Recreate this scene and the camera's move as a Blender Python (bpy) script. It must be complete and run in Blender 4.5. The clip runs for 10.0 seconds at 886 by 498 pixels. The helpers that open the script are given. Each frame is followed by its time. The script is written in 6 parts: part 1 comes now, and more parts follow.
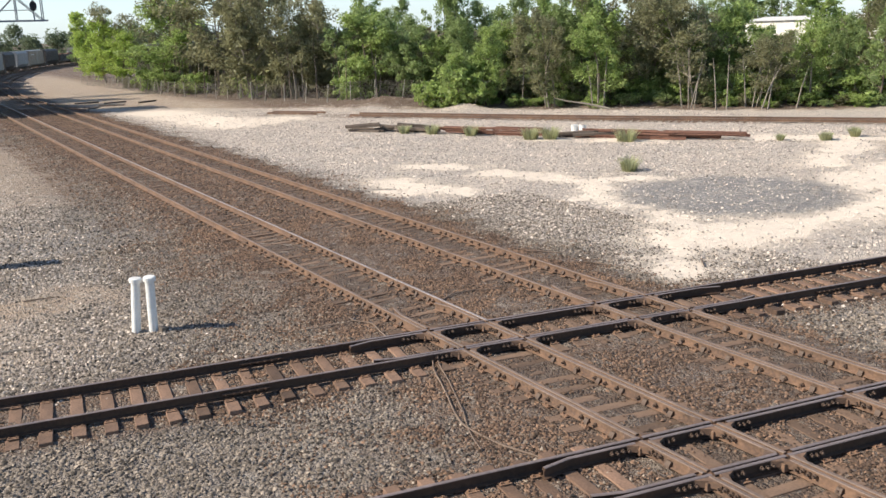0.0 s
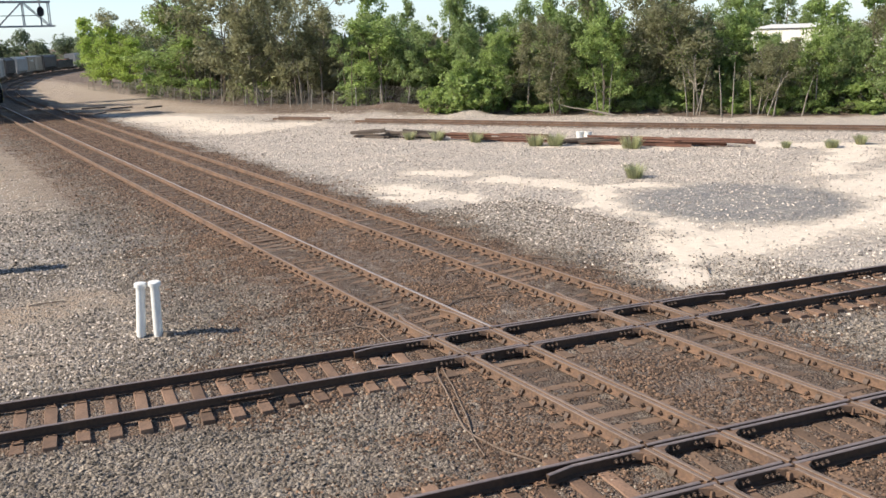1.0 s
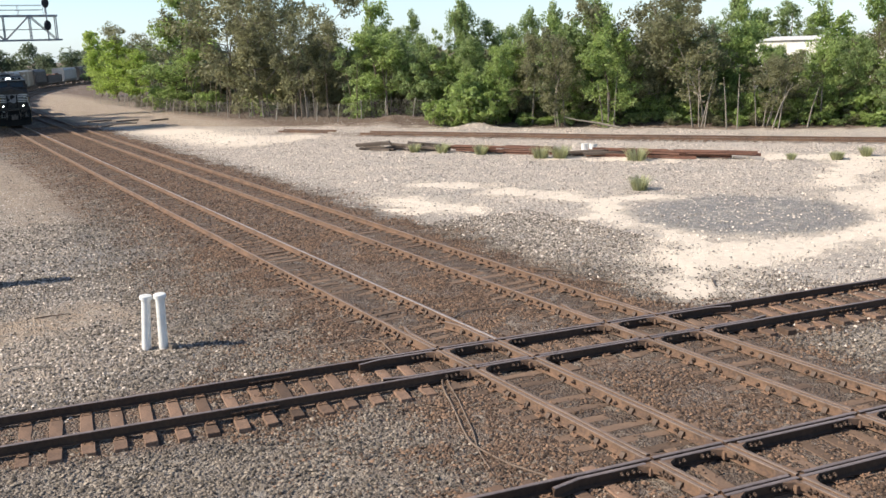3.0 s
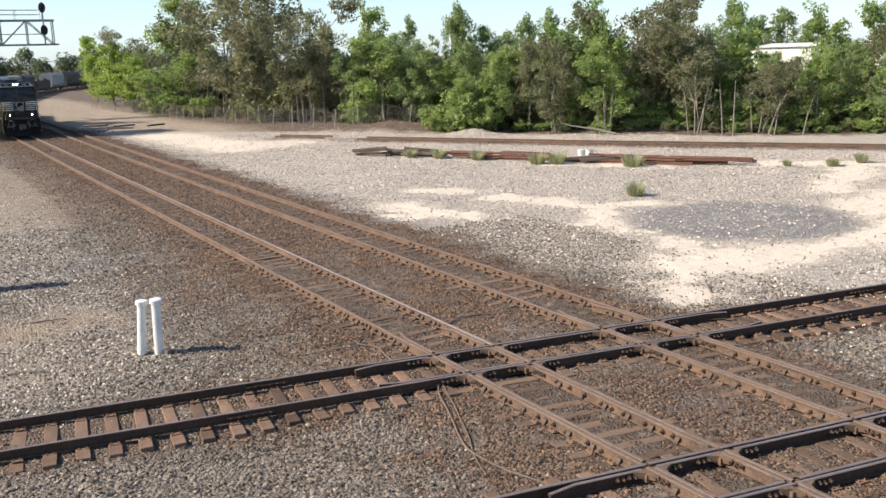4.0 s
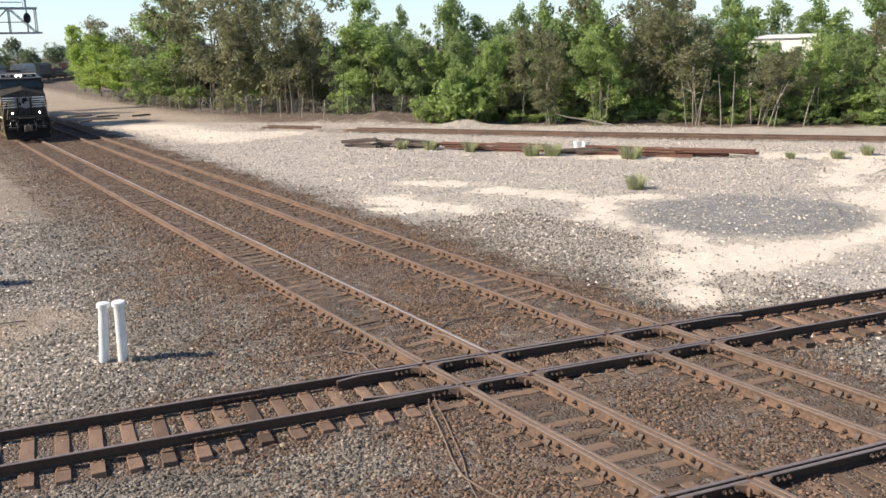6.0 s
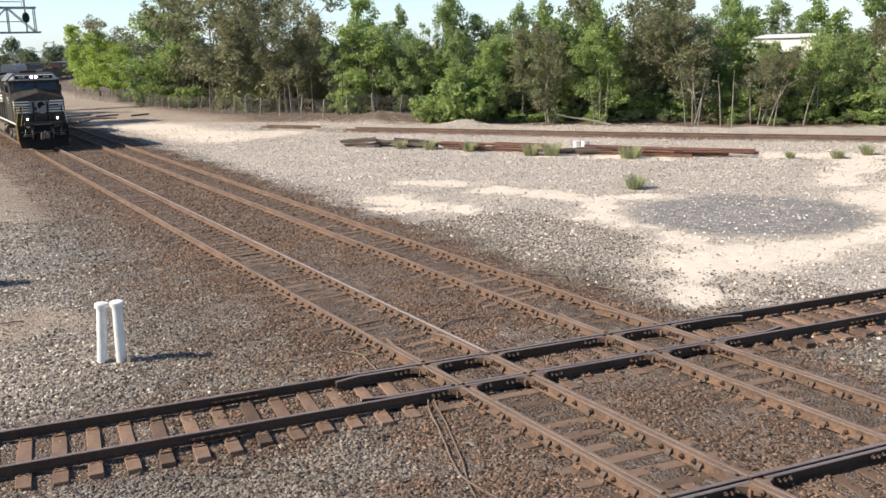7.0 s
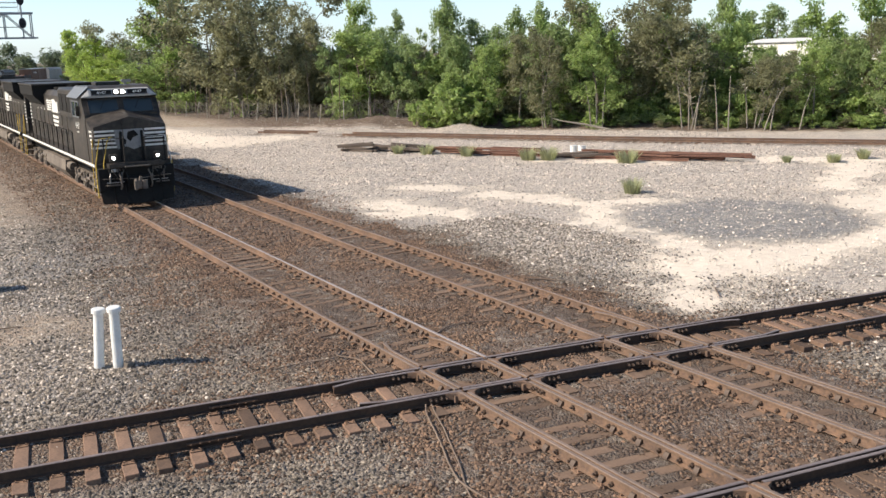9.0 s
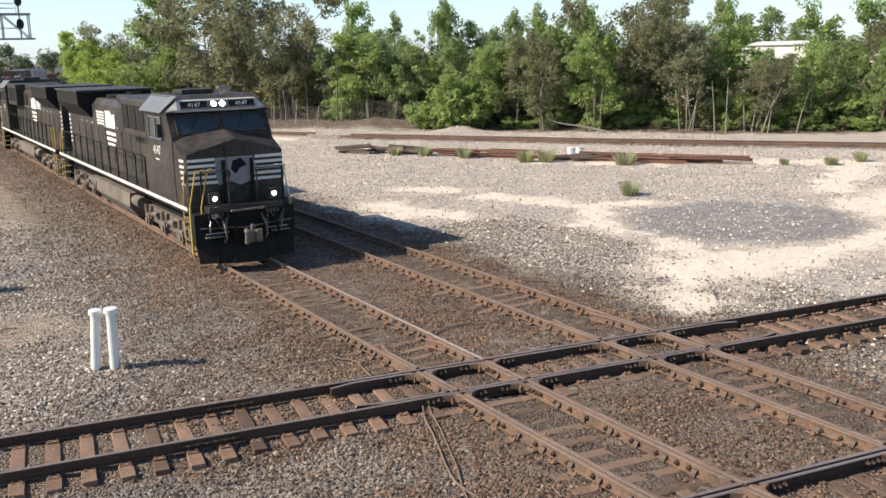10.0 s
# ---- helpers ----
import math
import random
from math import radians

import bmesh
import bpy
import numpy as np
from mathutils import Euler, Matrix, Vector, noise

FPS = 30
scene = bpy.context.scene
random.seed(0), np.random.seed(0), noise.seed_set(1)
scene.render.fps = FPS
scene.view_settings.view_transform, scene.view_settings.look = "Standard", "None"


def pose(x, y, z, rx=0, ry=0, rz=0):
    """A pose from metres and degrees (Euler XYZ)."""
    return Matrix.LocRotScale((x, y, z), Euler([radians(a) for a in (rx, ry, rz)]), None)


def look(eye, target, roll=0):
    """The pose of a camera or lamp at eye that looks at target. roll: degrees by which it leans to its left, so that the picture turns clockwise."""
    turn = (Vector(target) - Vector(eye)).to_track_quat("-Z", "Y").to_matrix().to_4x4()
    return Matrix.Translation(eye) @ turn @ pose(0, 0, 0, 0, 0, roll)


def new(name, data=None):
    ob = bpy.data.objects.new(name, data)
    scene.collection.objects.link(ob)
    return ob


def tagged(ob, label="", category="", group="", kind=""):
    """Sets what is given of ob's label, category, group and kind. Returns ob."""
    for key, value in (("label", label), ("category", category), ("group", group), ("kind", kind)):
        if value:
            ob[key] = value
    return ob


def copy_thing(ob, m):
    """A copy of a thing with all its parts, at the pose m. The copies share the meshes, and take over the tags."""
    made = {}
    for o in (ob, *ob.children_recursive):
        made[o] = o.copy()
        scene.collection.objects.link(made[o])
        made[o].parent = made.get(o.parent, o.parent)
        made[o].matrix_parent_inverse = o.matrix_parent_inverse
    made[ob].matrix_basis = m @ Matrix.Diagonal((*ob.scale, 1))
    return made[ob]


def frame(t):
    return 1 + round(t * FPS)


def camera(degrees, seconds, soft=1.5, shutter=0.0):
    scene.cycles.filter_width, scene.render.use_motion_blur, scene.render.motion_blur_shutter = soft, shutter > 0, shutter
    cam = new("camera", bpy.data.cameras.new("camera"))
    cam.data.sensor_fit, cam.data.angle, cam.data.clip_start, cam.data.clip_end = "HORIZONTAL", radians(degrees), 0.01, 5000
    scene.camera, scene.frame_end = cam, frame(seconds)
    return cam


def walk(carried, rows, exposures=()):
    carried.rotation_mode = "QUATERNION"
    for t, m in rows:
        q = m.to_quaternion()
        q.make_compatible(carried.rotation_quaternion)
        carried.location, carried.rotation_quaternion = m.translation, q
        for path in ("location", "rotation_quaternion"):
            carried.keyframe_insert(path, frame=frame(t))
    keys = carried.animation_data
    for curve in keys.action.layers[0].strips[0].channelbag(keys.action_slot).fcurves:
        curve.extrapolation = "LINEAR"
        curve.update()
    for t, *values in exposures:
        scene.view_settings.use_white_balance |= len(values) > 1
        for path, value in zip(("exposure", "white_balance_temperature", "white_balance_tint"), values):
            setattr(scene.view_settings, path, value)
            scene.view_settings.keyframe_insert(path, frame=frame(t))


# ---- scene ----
# Camera: held by hand on a raised deck beside a railway crossing.
cam = camera(51.5, 10.0, soft=1.5)
# seconds, eye x, y, z, heading clockwise from +y, tilt up, lean
PATH = [
    (0.0, -10.350, -15.210, 6.505, 30.841, -13.479, -1.824),
    (0.5, -10.350, -15.210, 6.505, 30.735, -13.259, -1.816),
    (1.0, -10.350, -15.210, 6.505, 30.545, -13.085, -1.662),
    (1.5, -10.350, -15.210, 6.505, 30.395, -12.911, -1.521),
    (2.0, -10.350, -15.210, 6.505, 30.264, -12.711, -1.628),
    (2.5, -10.350, -15.210, 6.505, 30.222, -12.529, -1.740),
    (4.0, -10.350, -15.210, 6.505, 30.489, -11.970, -1.601),
    (4.5, -10.350, -15.210, 6.505, 30.622, -11.917, -1.429),
    (5.0, -10.250, -15.020, 6.480, 30.703, -12.010, -1.448),
    (5.5, -9.770, -14.120, 6.380, 30.831, -12.419, -1.431),
    (6.0, -9.398, -13.611, 6.223, 31.011, -12.438, -1.403),
    (6.5, -9.366, -13.550, 6.213, 31.062, -12.458, -1.391),
    (7.0, -9.366, -13.550, 6.213, 31.062, -12.458, -1.391),
    (7.5, -9.366, -13.550, 6.213, 31.113, -12.421, -1.241),
    (8.0, -9.366, -13.550, 6.213, 31.165, -12.345, -1.261),
    (8.5, -9.366, -13.550, 6.213, 31.209, -12.274, -1.301),
    (9.0, -9.366, -13.550, 6.213, 31.245, -12.170, -1.477),
    (9.5, -9.366, -13.550, 6.213, 31.286, -12.101, -1.401),
    (10.0, -9.366, -13.550, 6.213, 31.402, -12.060, -1.340),
]


def aim(x, y, z, heading, tilt, lean):
    h, v = radians(heading), radians(tilt)
    way = Vector((math.sin(h) * math.cos(v), math.cos(h) * math.cos(v), math.sin(v)))
    return look((x, y, z), Vector((x, y, z)) + way * 10, lean)


walk(cam, [(r[0], aim(*r[1:])) for r in PATH])

# ---- light: afternoon sun from the far side of the tracks ----
SUN_EL, SUN_TO = radians(37.0), Vector((-0.94, 0.34, 0))
world = bpy.data.worlds.new("sky")
world.use_nodes = True
scene.world = world
wn = world.node_tree.nodes
sky = wn.new("ShaderNodeTexSky")
sky.sky_type, sky.sun_disc, sky.sun_elevation = "NISHITA", False, SUN_EL
sky.sun_rotation = math.atan2(SUN_TO.x, SUN_TO.y)
sky.air_density, sky.dust_density, sky.ozone_density = 1.0, 0.5, 2.0
# pale haze that thickens towards the horizon all round
dirn, sep = wn.new("ShaderNodeTexCoord"), wn.new("ShaderNodeSeparateXYZ")
low, thick, haze = wn.new("ShaderNodeMapRange"), wn.new("ShaderNodeMath"), wn.new("ShaderNodeMix")
low.inputs["From Min"].default_value, low.inputs["From Max"].default_value = 1.0, 0.0
thick.operation, thick.inputs[1].default_value = "POWER", 3.0
haze.data_type, haze.blend_type, haze.inputs[7].default_value = "RGBA", "ADD", (1.3, 2.3, 3.6, 1)
wl = world.node_tree.links
wl.new(dirn.outputs["Generated"], sep.inputs[0])
wl.new(sep.outputs["Z"], low.inputs["Value"])
wl.new(low.outputs[0], thick.inputs[0])
wl.new(thick.outputs[0], haze.inputs[0])
wl.new(sky.outputs[0], haze.inputs[6])
wn["Background"].inputs["Strength"].default_value = 0.095
wl.new(haze.outputs[2], wn["Background"].inputs["Color"])
sun = new("sun", bpy.data.lights.new("sun", "SUN"))
sun.data.energy, sun.data.angle, sun.data.color = 5.0, radians(0.53), (1.0, 0.885, 0.73)
sun.matrix_world = look(Vector(SUN_TO).normalized() * 50 * math.cos(SUN_EL) + Vector((0, 0, 50 * math.sin(SUN_EL))), (0, 0, 0))
scene.view_settings.exposure = 0.5

# ---- materials ----
def mat(name, base, other=None, rough=0.8, metal=0.0, grain=8.0, coarse=0.6, bump=0.3, speck=None, island=0.0, objrand=0.0, dist=0.01):
    """A node material: base and other colours mixed by noise at two scales, with relief."""
    m = bpy.data.materials.new(name)
    m.use_nodes = True
    nt = m.node_tree
    n, l = nt.nodes, nt.links
    bs = n["Principled BSDF"]
    geo = n.new("ShaderNodeNewGeometry")
    tc = n.new("ShaderNodeTexCoord")
    other = other or tuple(c * 0.72 for c in base)
    n1, n2 = n.new("ShaderNodeTexNoise"), n.new("ShaderNodeTexNoise")
    n1.inputs["Scale"].default_value, n1.inputs["Detail"].default_value = coarse, 5
    n2.inputs["Scale"].default_value, n2.inputs["Detail"].default_value = grain, 6
    for k in (n1, n2):
        l.new(tc.outputs["Object"], k.inputs["Vector"])
    add = n.new("ShaderNodeMath")
    add.operation = "ADD"
    l.new(n1.outputs["Fac"], add.inputs[0])
    l.new(n2.outputs["Fac"], add.inputs[1])
    ramp = n.new("ShaderNodeMapRange")
    ramp.inputs["From Min"].default_value, ramp.inputs["From Max"].default_value = 0.72, 1.28
    l.new(add.outputs[0], ramp.inputs["Value"])
    mix = n.new("ShaderNodeMix")
    mix.data_type = "RGBA"
    mix.inputs[6].default_value, mix.inputs[7].default_value = (*base, 1), (*other, 1)
    l.new(ramp.outputs[0], mix.inputs[0])
    out = mix.outputs[2]
    if island or objrand:
        src = geo.outputs["Random Per Island"] if island else n.new("ShaderNodeObjectInfo").outputs["Random"]
        amp = island or objrand
        mr = n.new("ShaderNodeMapRange")
        mr.inputs["To Min"].default_value, mr.inputs["To Max"].default_value = 1 - amp, 1 + amp
        l.new(src, mr.inputs["Value"])
        hs = n.new("ShaderNodeHueSaturation")
        l.new(mr.outputs[0], hs.inputs["Value"])
        l.new(out, hs.inputs["Color"])
        out = hs.outputs[0]
    l.new(out, bs.inputs["Base Color"])
    bs.inputs["Roughness"].default_value, bs.inputs["Metallic"].default_value = rough, metal
    if bump:
        b = n.new("ShaderNodeBump")
        b.inputs["Strength"].default_value, b.inputs["Distance"].default_value = bump, dist
        l.new(n2.outputs["Fac"], b.inputs["Height"])
        l.new(b.outputs[0], bs.inputs["Normal"])
    return m


def glow(name, colour, strength):
    m = bpy.data.materials.new(name)
    m.use_nodes = True
    bs = m.node_tree.nodes["Principled BSDF"]
    bs.inputs["Base Color"].default_value = (*colour, 1)
    bs.inputs["Emission Color"].default_value = (*colour, 1)
    bs.inputs["Emission Strength"].default_value = strength
    return m


def leaf_mat(name, base, other):
    m = mat(name, base, other, rough=0.55, coarse=0.5, grain=2.5, bump=0, island=0.3)
    n, l = m.node_tree.nodes, m.node_tree.links
    bs = n["Principled BSDF"]
    tr = n.new("ShaderNodeBsdfTranslucent")
    src = bs.inputs["Base Color"].links[0].from_socket
    l.new(src, tr.inputs["Color"])
    mx = n.new("ShaderNodeMixShader")
    mx.inputs[0].default_value = 0.58
    l.new(bs.outputs[0], mx.inputs[1])
    l.new(tr.outputs[0], mx.inputs[2])
    l.new(mx.outputs[0], n["Material Output"].inputs["Surface"])
    return m


RAIL_SIDE = mat("rusty_rail", (0.215, 0.13, 0.083), (0.085, 0.056, 0.042), rough=0.85, grain=14, coarse=1.2, bump=0.25)
RAIL_TOP_BROWN = mat("rusty_rail_top", (0.225, 0.163, 0.13), (0.125, 0.094, 0.077), rough=0.7, metal=0.03, grain=9, coarse=0.8, bump=0.1)
RAIL_TOP = mat("worn_rail_top", (0.27, 0.215, 0.20), (0.17, 0.135, 0.125), rough=0.5, metal=0.25, grain=9, coarse=0.8, bump=0.1)
RAIL_SHINY = mat("polished_rail_top", (0.40, 0.345, 0.325), (0.26, 0.22, 0.20), rough=0.45, metal=0.3, grain=9, coarse=0.8, bump=0.1)
# crossing rails: shade on their near sides is put into this near-black colour
RAIL_SHADED = mat("shade_dark_rail", (0.050, 0.036, 0.030), (0.095, 0.060, 0.042), rough=0.6, grain=14, coarse=1.0, bump=0.25)
RAIL_SHADED.node_tree.nodes["Principled BSDF"].inputs["Specular IOR Level"].default_value = 0.12
TIE = mat("weathered_tie", (0.215, 0.133, 0.09), (0.105, 0.068, 0.05), rough=0.95, grain=22, coarse=2.2, bump=0.7, objrand=0.5)
TIE_DARK = mat("dirty_tie", (0.195, 0.128, 0.088), (0.115, 0.077, 0.056), rough=0.95, grain=22, coarse=2.2, bump=0.7, objrand=0.3)
PLATE = mat("rusty_plate", (0.29, 0.175, 0.11), (0.16, 0.10, 0.068), rough=0.85, grain=20, bump=0.3)
BOLT = mat("dark_bolt", (0.07, 0.05, 0.04), (0.12, 0.075, 0.05), rough=0.7, grain=30, bump=0.2)
STONE_BROWN = mat("stained_ballast", (0.19, 0.12, 0.079), (0.10, 0.065, 0.047), rough=0.95, grain=30, coarse=0.5, bump=0.3, island=0.8)
STONE_GREY = mat("grey_stone", (0.245, 0.205, 0.165), (0.125, 0.106, 0.088), rough=0.9, grain=30, coarse=0.4, bump=0.3, island=0.85)
STONE_PALE = mat("pale_stone", (0.60, 0.52, 0.45), (0.37, 0.325, 0.285), rough=0.9, grain=30, coarse=0.4, bump=0.3, island=0.65)
BARK = mat("bark", (0.20, 0.16, 0.125), (0.11, 0.085, 0.065), rough=0.95, grain=12, bump=0.6, dist=0.03)
BARK_PALE = mat("pale_bark", (0.30, 0.265, 0.225), (0.17, 0.15, 0.125), rough=0.95, grain=12, bump=0.4, dist=0.02)
LEAF_BRIGHT = leaf_mat("bright_leaf", (0.40, 0.50, 0.175), (0.265, 0.36, 0.12))
LEAF_MID = leaf_mat("green_leaf", (0.345, 0.43, 0.18), (0.225, 0.305, 0.125))
LEAF_OLIVE = leaf_mat("olive_leaf", (0.305, 0.305, 0.17), (0.195, 0.20, 0.115))
LEAF_YELLOW = leaf_mat("yellow_green_leaf", (0.42, 0.53, 0.13), (0.29, 0.39, 0.09))
# distance haze is put into this greyer leaf colour
LEAF_FAR = leaf_mat("hazed_far_leaf", (0.20, 0.25, 0.15), (0.14, 0.18, 0.11))
GRASS = leaf_mat("weed_blade", (0.50, 0.50, 0.30), (0.36, 0.39, 0.21))


# ---- mesh helpers ----
def part(name, bm, material, parent=None, label="", smooth=False):
    me = bpy.data.meshes.new(name)
    if isinstance(bm, bmesh.types.BMesh):
        bm.to_mesh(me)
        bm.free()
    else:
        me.from_pydata(*[[tuple(map(float, v)) for v in bm[0]], [], [tuple(map(int, q)) for q in bm[1]]])
    for m in (material if isinstance(material, (list, tuple)) else [material]):
        me.materials.append(m)
    if smooth:
        me.polygons.foreach_set("use_smooth", np.ones(len(me.polygons), bool))
    ob = new(name, me)
    if parent:
        ob.parent = parent
    if label:
        tagged(ob, label)
    return ob


def raw_mesh(name, verts, quads, material, sides=4):
    """A mesh straight from arrays: verts (n, 3), faces (m, sides)."""
    me = bpy.data.meshes.new(name)
    me.vertices.add(len(verts))
    me.vertices.foreach_set("co", np.asarray(verts, np.float32).ravel())
    me.loops.add(len(quads) * sides)
    me.loops.foreach_set("vertex_index", np.asarray(quads, np.int32).ravel())
    me.polygons.add(len(quads))
    me.polygons.foreach_set("loop_start", np.arange(len(quads), dtype=np.int32) * sides)
    me.update(calc_edges=True)
    for m in (material if isinstance(material, (list, tuple)) else [material]):
        me.materials.append(m)
    return me


def box(bm, x0, x1, y0, y1, z0, z1, m=None, bevel=0.0):
    vs = [bm.verts.new((x, y, z)) for z in (z0, z1) for y in (y0, y1) for x in (x0, x1)]
    if m:
        for v in vs:
            v.co = m @ v.co
    fs = [bm.faces.new([vs[i] for i in q]) for q in ((0, 2, 3, 1), (4, 5, 7, 6), (0, 1, 5, 4), (2, 6, 7, 3), (0, 4, 6, 2), (1, 3, 7, 5))]
    if bevel:
        es = list({e for f in fs for e in f.edges})
        bmesh.ops.bevel(bm, geom=es, offset=bevel, segments=2, affect="EDGES", profile=0.5)
    return bm


def boxed(*a, **k):
    return box(bmesh.new(), *a, **k)


def tube(bm, pts, radii, sides=8, cap=True):
    """A round tapered tube along points."""
    pts = [Vector(p) for p in pts]
    radii = radii if isinstance(radii, (list, tuple)) else [radii] * len(pts)
    rings = []
    for i, p in enumerate(pts):
        d = (pts[min(i + 1, len(pts) - 1)] - pts[max(i - 1, 0)]).normalized()
        a = d.orthogonal().normalized() if i == 0 else (a - d * a.dot(d)).normalized()
        b = d.cross(a)
        rings.append([bm.verts.new(p + (a * math.cos(t) + b * math.sin(t)) * radii[i]) for t in (2 * math.pi * k / sides for k in range(sides))])
    for r, s in zip(rings, rings[1:]):
        for k in range(sides):
            bm.faces.new((r[k], r[(k + 1) % sides], s[(k + 1) % sides], s[k]))
    if cap:
        bm.faces.new(rings[0][::-1])
        bm.faces.new(rings[-1])
    return bm


def tubed(*a, **k):
    return tube(bmesh.new(), *a, **k)


def prism(bm, profile, x0, x1, axis="x"):
    """A profile of (u, v) pulled along an axis: for x the profile is (y, z), for y it is (x, z)."""
    def put(w, u, v):
        return (w, u, v) if axis == "x" else (u, w, v)
    a = [bm.verts.new(put(x0, *p)) for p in profile]
    b = [bm.verts.new(put(x1, *p)) for p in profile]
    k = len(profile)
    for i in range(k):
        bm.faces.new((a[i], a[(i + 1) % k], b[(i + 1) % k], b[i]))
    bm.faces.new(a[::-1])
    bm.faces.new(b)
    bmesh.ops.recalc_face_normals(bm, faces=bm.faces)
    return bm


def prismed(*a, **k):
    return prism(bmesh.new(), *a, **k)


def thing(name, label, category, m=None, group="", kind=""):
    ob = tagged(new(name), label, category, group, kind)
    if m:
        ob.matrix_basis = m
    return ob


# ---- ground ----
G, SPACING = 0.7535, 4.267
TH = radians(-8.68)
BDIR, BNOR = Vector((math.cos(TH), math.sin(TH), 0)), Vector((-math.sin(TH), math.cos(TH), 0))
B_OFF = (0.843, 0.843 - 6.689)
rng = np.random.default_rng(7)
_tab = rng.random((64, 64))


def vnoise(x, y, s):
    """Smooth value noise in numpy, cells of size s."""
    u, v = np.asarray(x) / s + 200.0, np.asarray(y) / s + 200.0
    i, j = np.floor(u).astype(int), np.floor(v).astype(int)
    a, b = u - i, v - j
    a, b = a * a * (3 - 2 * a), b * b * (3 - 2 * b)
    t = lambda p, q: _tab[p % 64, q % 64]
    return (t(i, j) * (1 - a) + t(i + 1, j) * a) * (1 - b) + (t(i, j + 1) * (1 - a) + t(i + 1, j + 1) * a) * b


def step(a, b, v):
    t = np.clip((np.asarray(v) - a) / (b - a), 0, 1)
    return t * t * (3 - 2 * t)


def strip(x, y, x0, y0, x1, y1):
    """Distance from a line segment."""
    dx, dy = x1 - x0, y1 - y0
    t = np.clip(((x - x0) * dx + (y - y0) * dy) / (dx * dx + dy * dy), 0, 1)
    return np.hypot(x - x0 - t * dx, y - y0 - t * dy)


def bend(y):
    """The tracks' sideways shift where they curve away, and their heading there."""
    d = np.maximum(np.asarray(y, float) - 105.0, 0)
    return 400.0 - np.sqrt(np.maximum(400.0 ** 2 - np.minimum(d, 390) ** 2, 1))


def b_off(x, y):
    return x * BNOR.x + y * BNOR.y


SIDING = ((18.0, 60.2), (22.6, 53.4), (33.6, 36.2), (44.6, 20.6), (70.0, -13.0))


def siding_dist(x, y):
    return np.min([strip(x, y, *p, *q) for p, q in zip(SIDING, SIDING[1:])], axis=0)


def height(x, y):
    x, y = np.asarray(x, float), np.asarray(y, float)
    xa = x - bend(y) - SPACING / 2
    a = 1 - step(3.4, 5.0, np.abs(xa))
    b = np.maximum(1 - step(1.25, 2.3, np.abs(b_off(x, y) - B_OFF[0])), 1 - step(1.25, 2.3, np.abs(b_off(x, y) - B_OFF[1])))
    sd = 1 - step(1.4, 2.6, siding_dist(x, y))
    inner = np.maximum(1 - step(0.8, 1.05, np.abs(b_off(x, y) - B_OFF[0])), 1 - step(0.8, 1.05, np.abs(b_off(x, y) - B_OFF[1])))
    b = b * np.maximum(0.85 * inner, 0.4 + 0.6 * step(-2.2, -1.0, x) * (1 - step(5.6, 7.0, x)))
    bed = np.maximum(np.maximum(a, b), sd)
    z = -0.30 + 0.085 * bed
    near = (np.abs(x) < 60) & (np.abs(y) < 160)
    z = z + near * (0.035 * (vnoise(x, y, 0.35) - 0.5) + 0.06 * (vnoise(x, y, 1.7) - 0.5) * (1 - 0.7 * bed) + 0.16 * (vnoise(x, y, 9.0) - 0.5) * (1 - bed))
    for mx, my, r, h in ((29.2, 60.8, 3.2, 0.62), (32.6, 51.8, 2.3, 0.5), (26.0, 64.5, 2.6, 0.3), (14.0, 58.0, 4.5, 0.22)):
        z = z + h * np.exp(-((x - mx) ** 2 + (y - my) ** 2) / (r * r) * 1.6) * (0.75 + 0.5 * vnoise(x, y, 0.9)) * (1 - sd)
    # bank under the trees
    w = (x - 41.5) * 0.795 + (y - 44.0) * 0.607
    return z + near * 0.35 * step(-0.5, 2.5, w) * step(-30, -10, -np.abs(y - 20) + 40)


# what lies on the ground: sand, stained ballast, tan dirt, dark chippings
SANDS = ((8.0, 3.3, 10.8, 5.0, 0.7), (11.0, 5.2, 14.0, 5.2, 1.5), (14.0, 5.0, 17.4, 4.7, 1.05), (17.4, 4.9, 23.5, 5.4, 1.1), (12.6, 6.5, 13.4, 9.2, 0.65),
         (13.4, 9.0, 13.7, 12.6, 0.55), (13.8, 12.6, 16.2, 15.6, 0.5), (16.0, 15.6, 14.2, 20.6, 0.75), (9.4, 18.2, 9.2, 21.5, 0.95), (12.2, 25.0, 13.8, 23.8, 0.75),
         (9.8, 17.4, 7.6, 19.4, 0.5), (16.8, 16.0, 19.2, 13.4, 0.35), (22.6, 8.4, 29.0, 9.8, 1.3), (27.0, 12.5, 35.0, 16.5, 0.9), (33.5, 21.5, 38.0, 15.0, 1.1), (30.5, 25.0, 33.5, 21.5, 0.5), (38.0, 15.0, 50.0, 0.0, 1.6),
         (11.4, 72.0, 12.8, 55.0, 2.7), (12.8, 55.0, 17.6, 56.0, 2.0), (24.5, 30.0, 28.5, 24.5, 0.45))


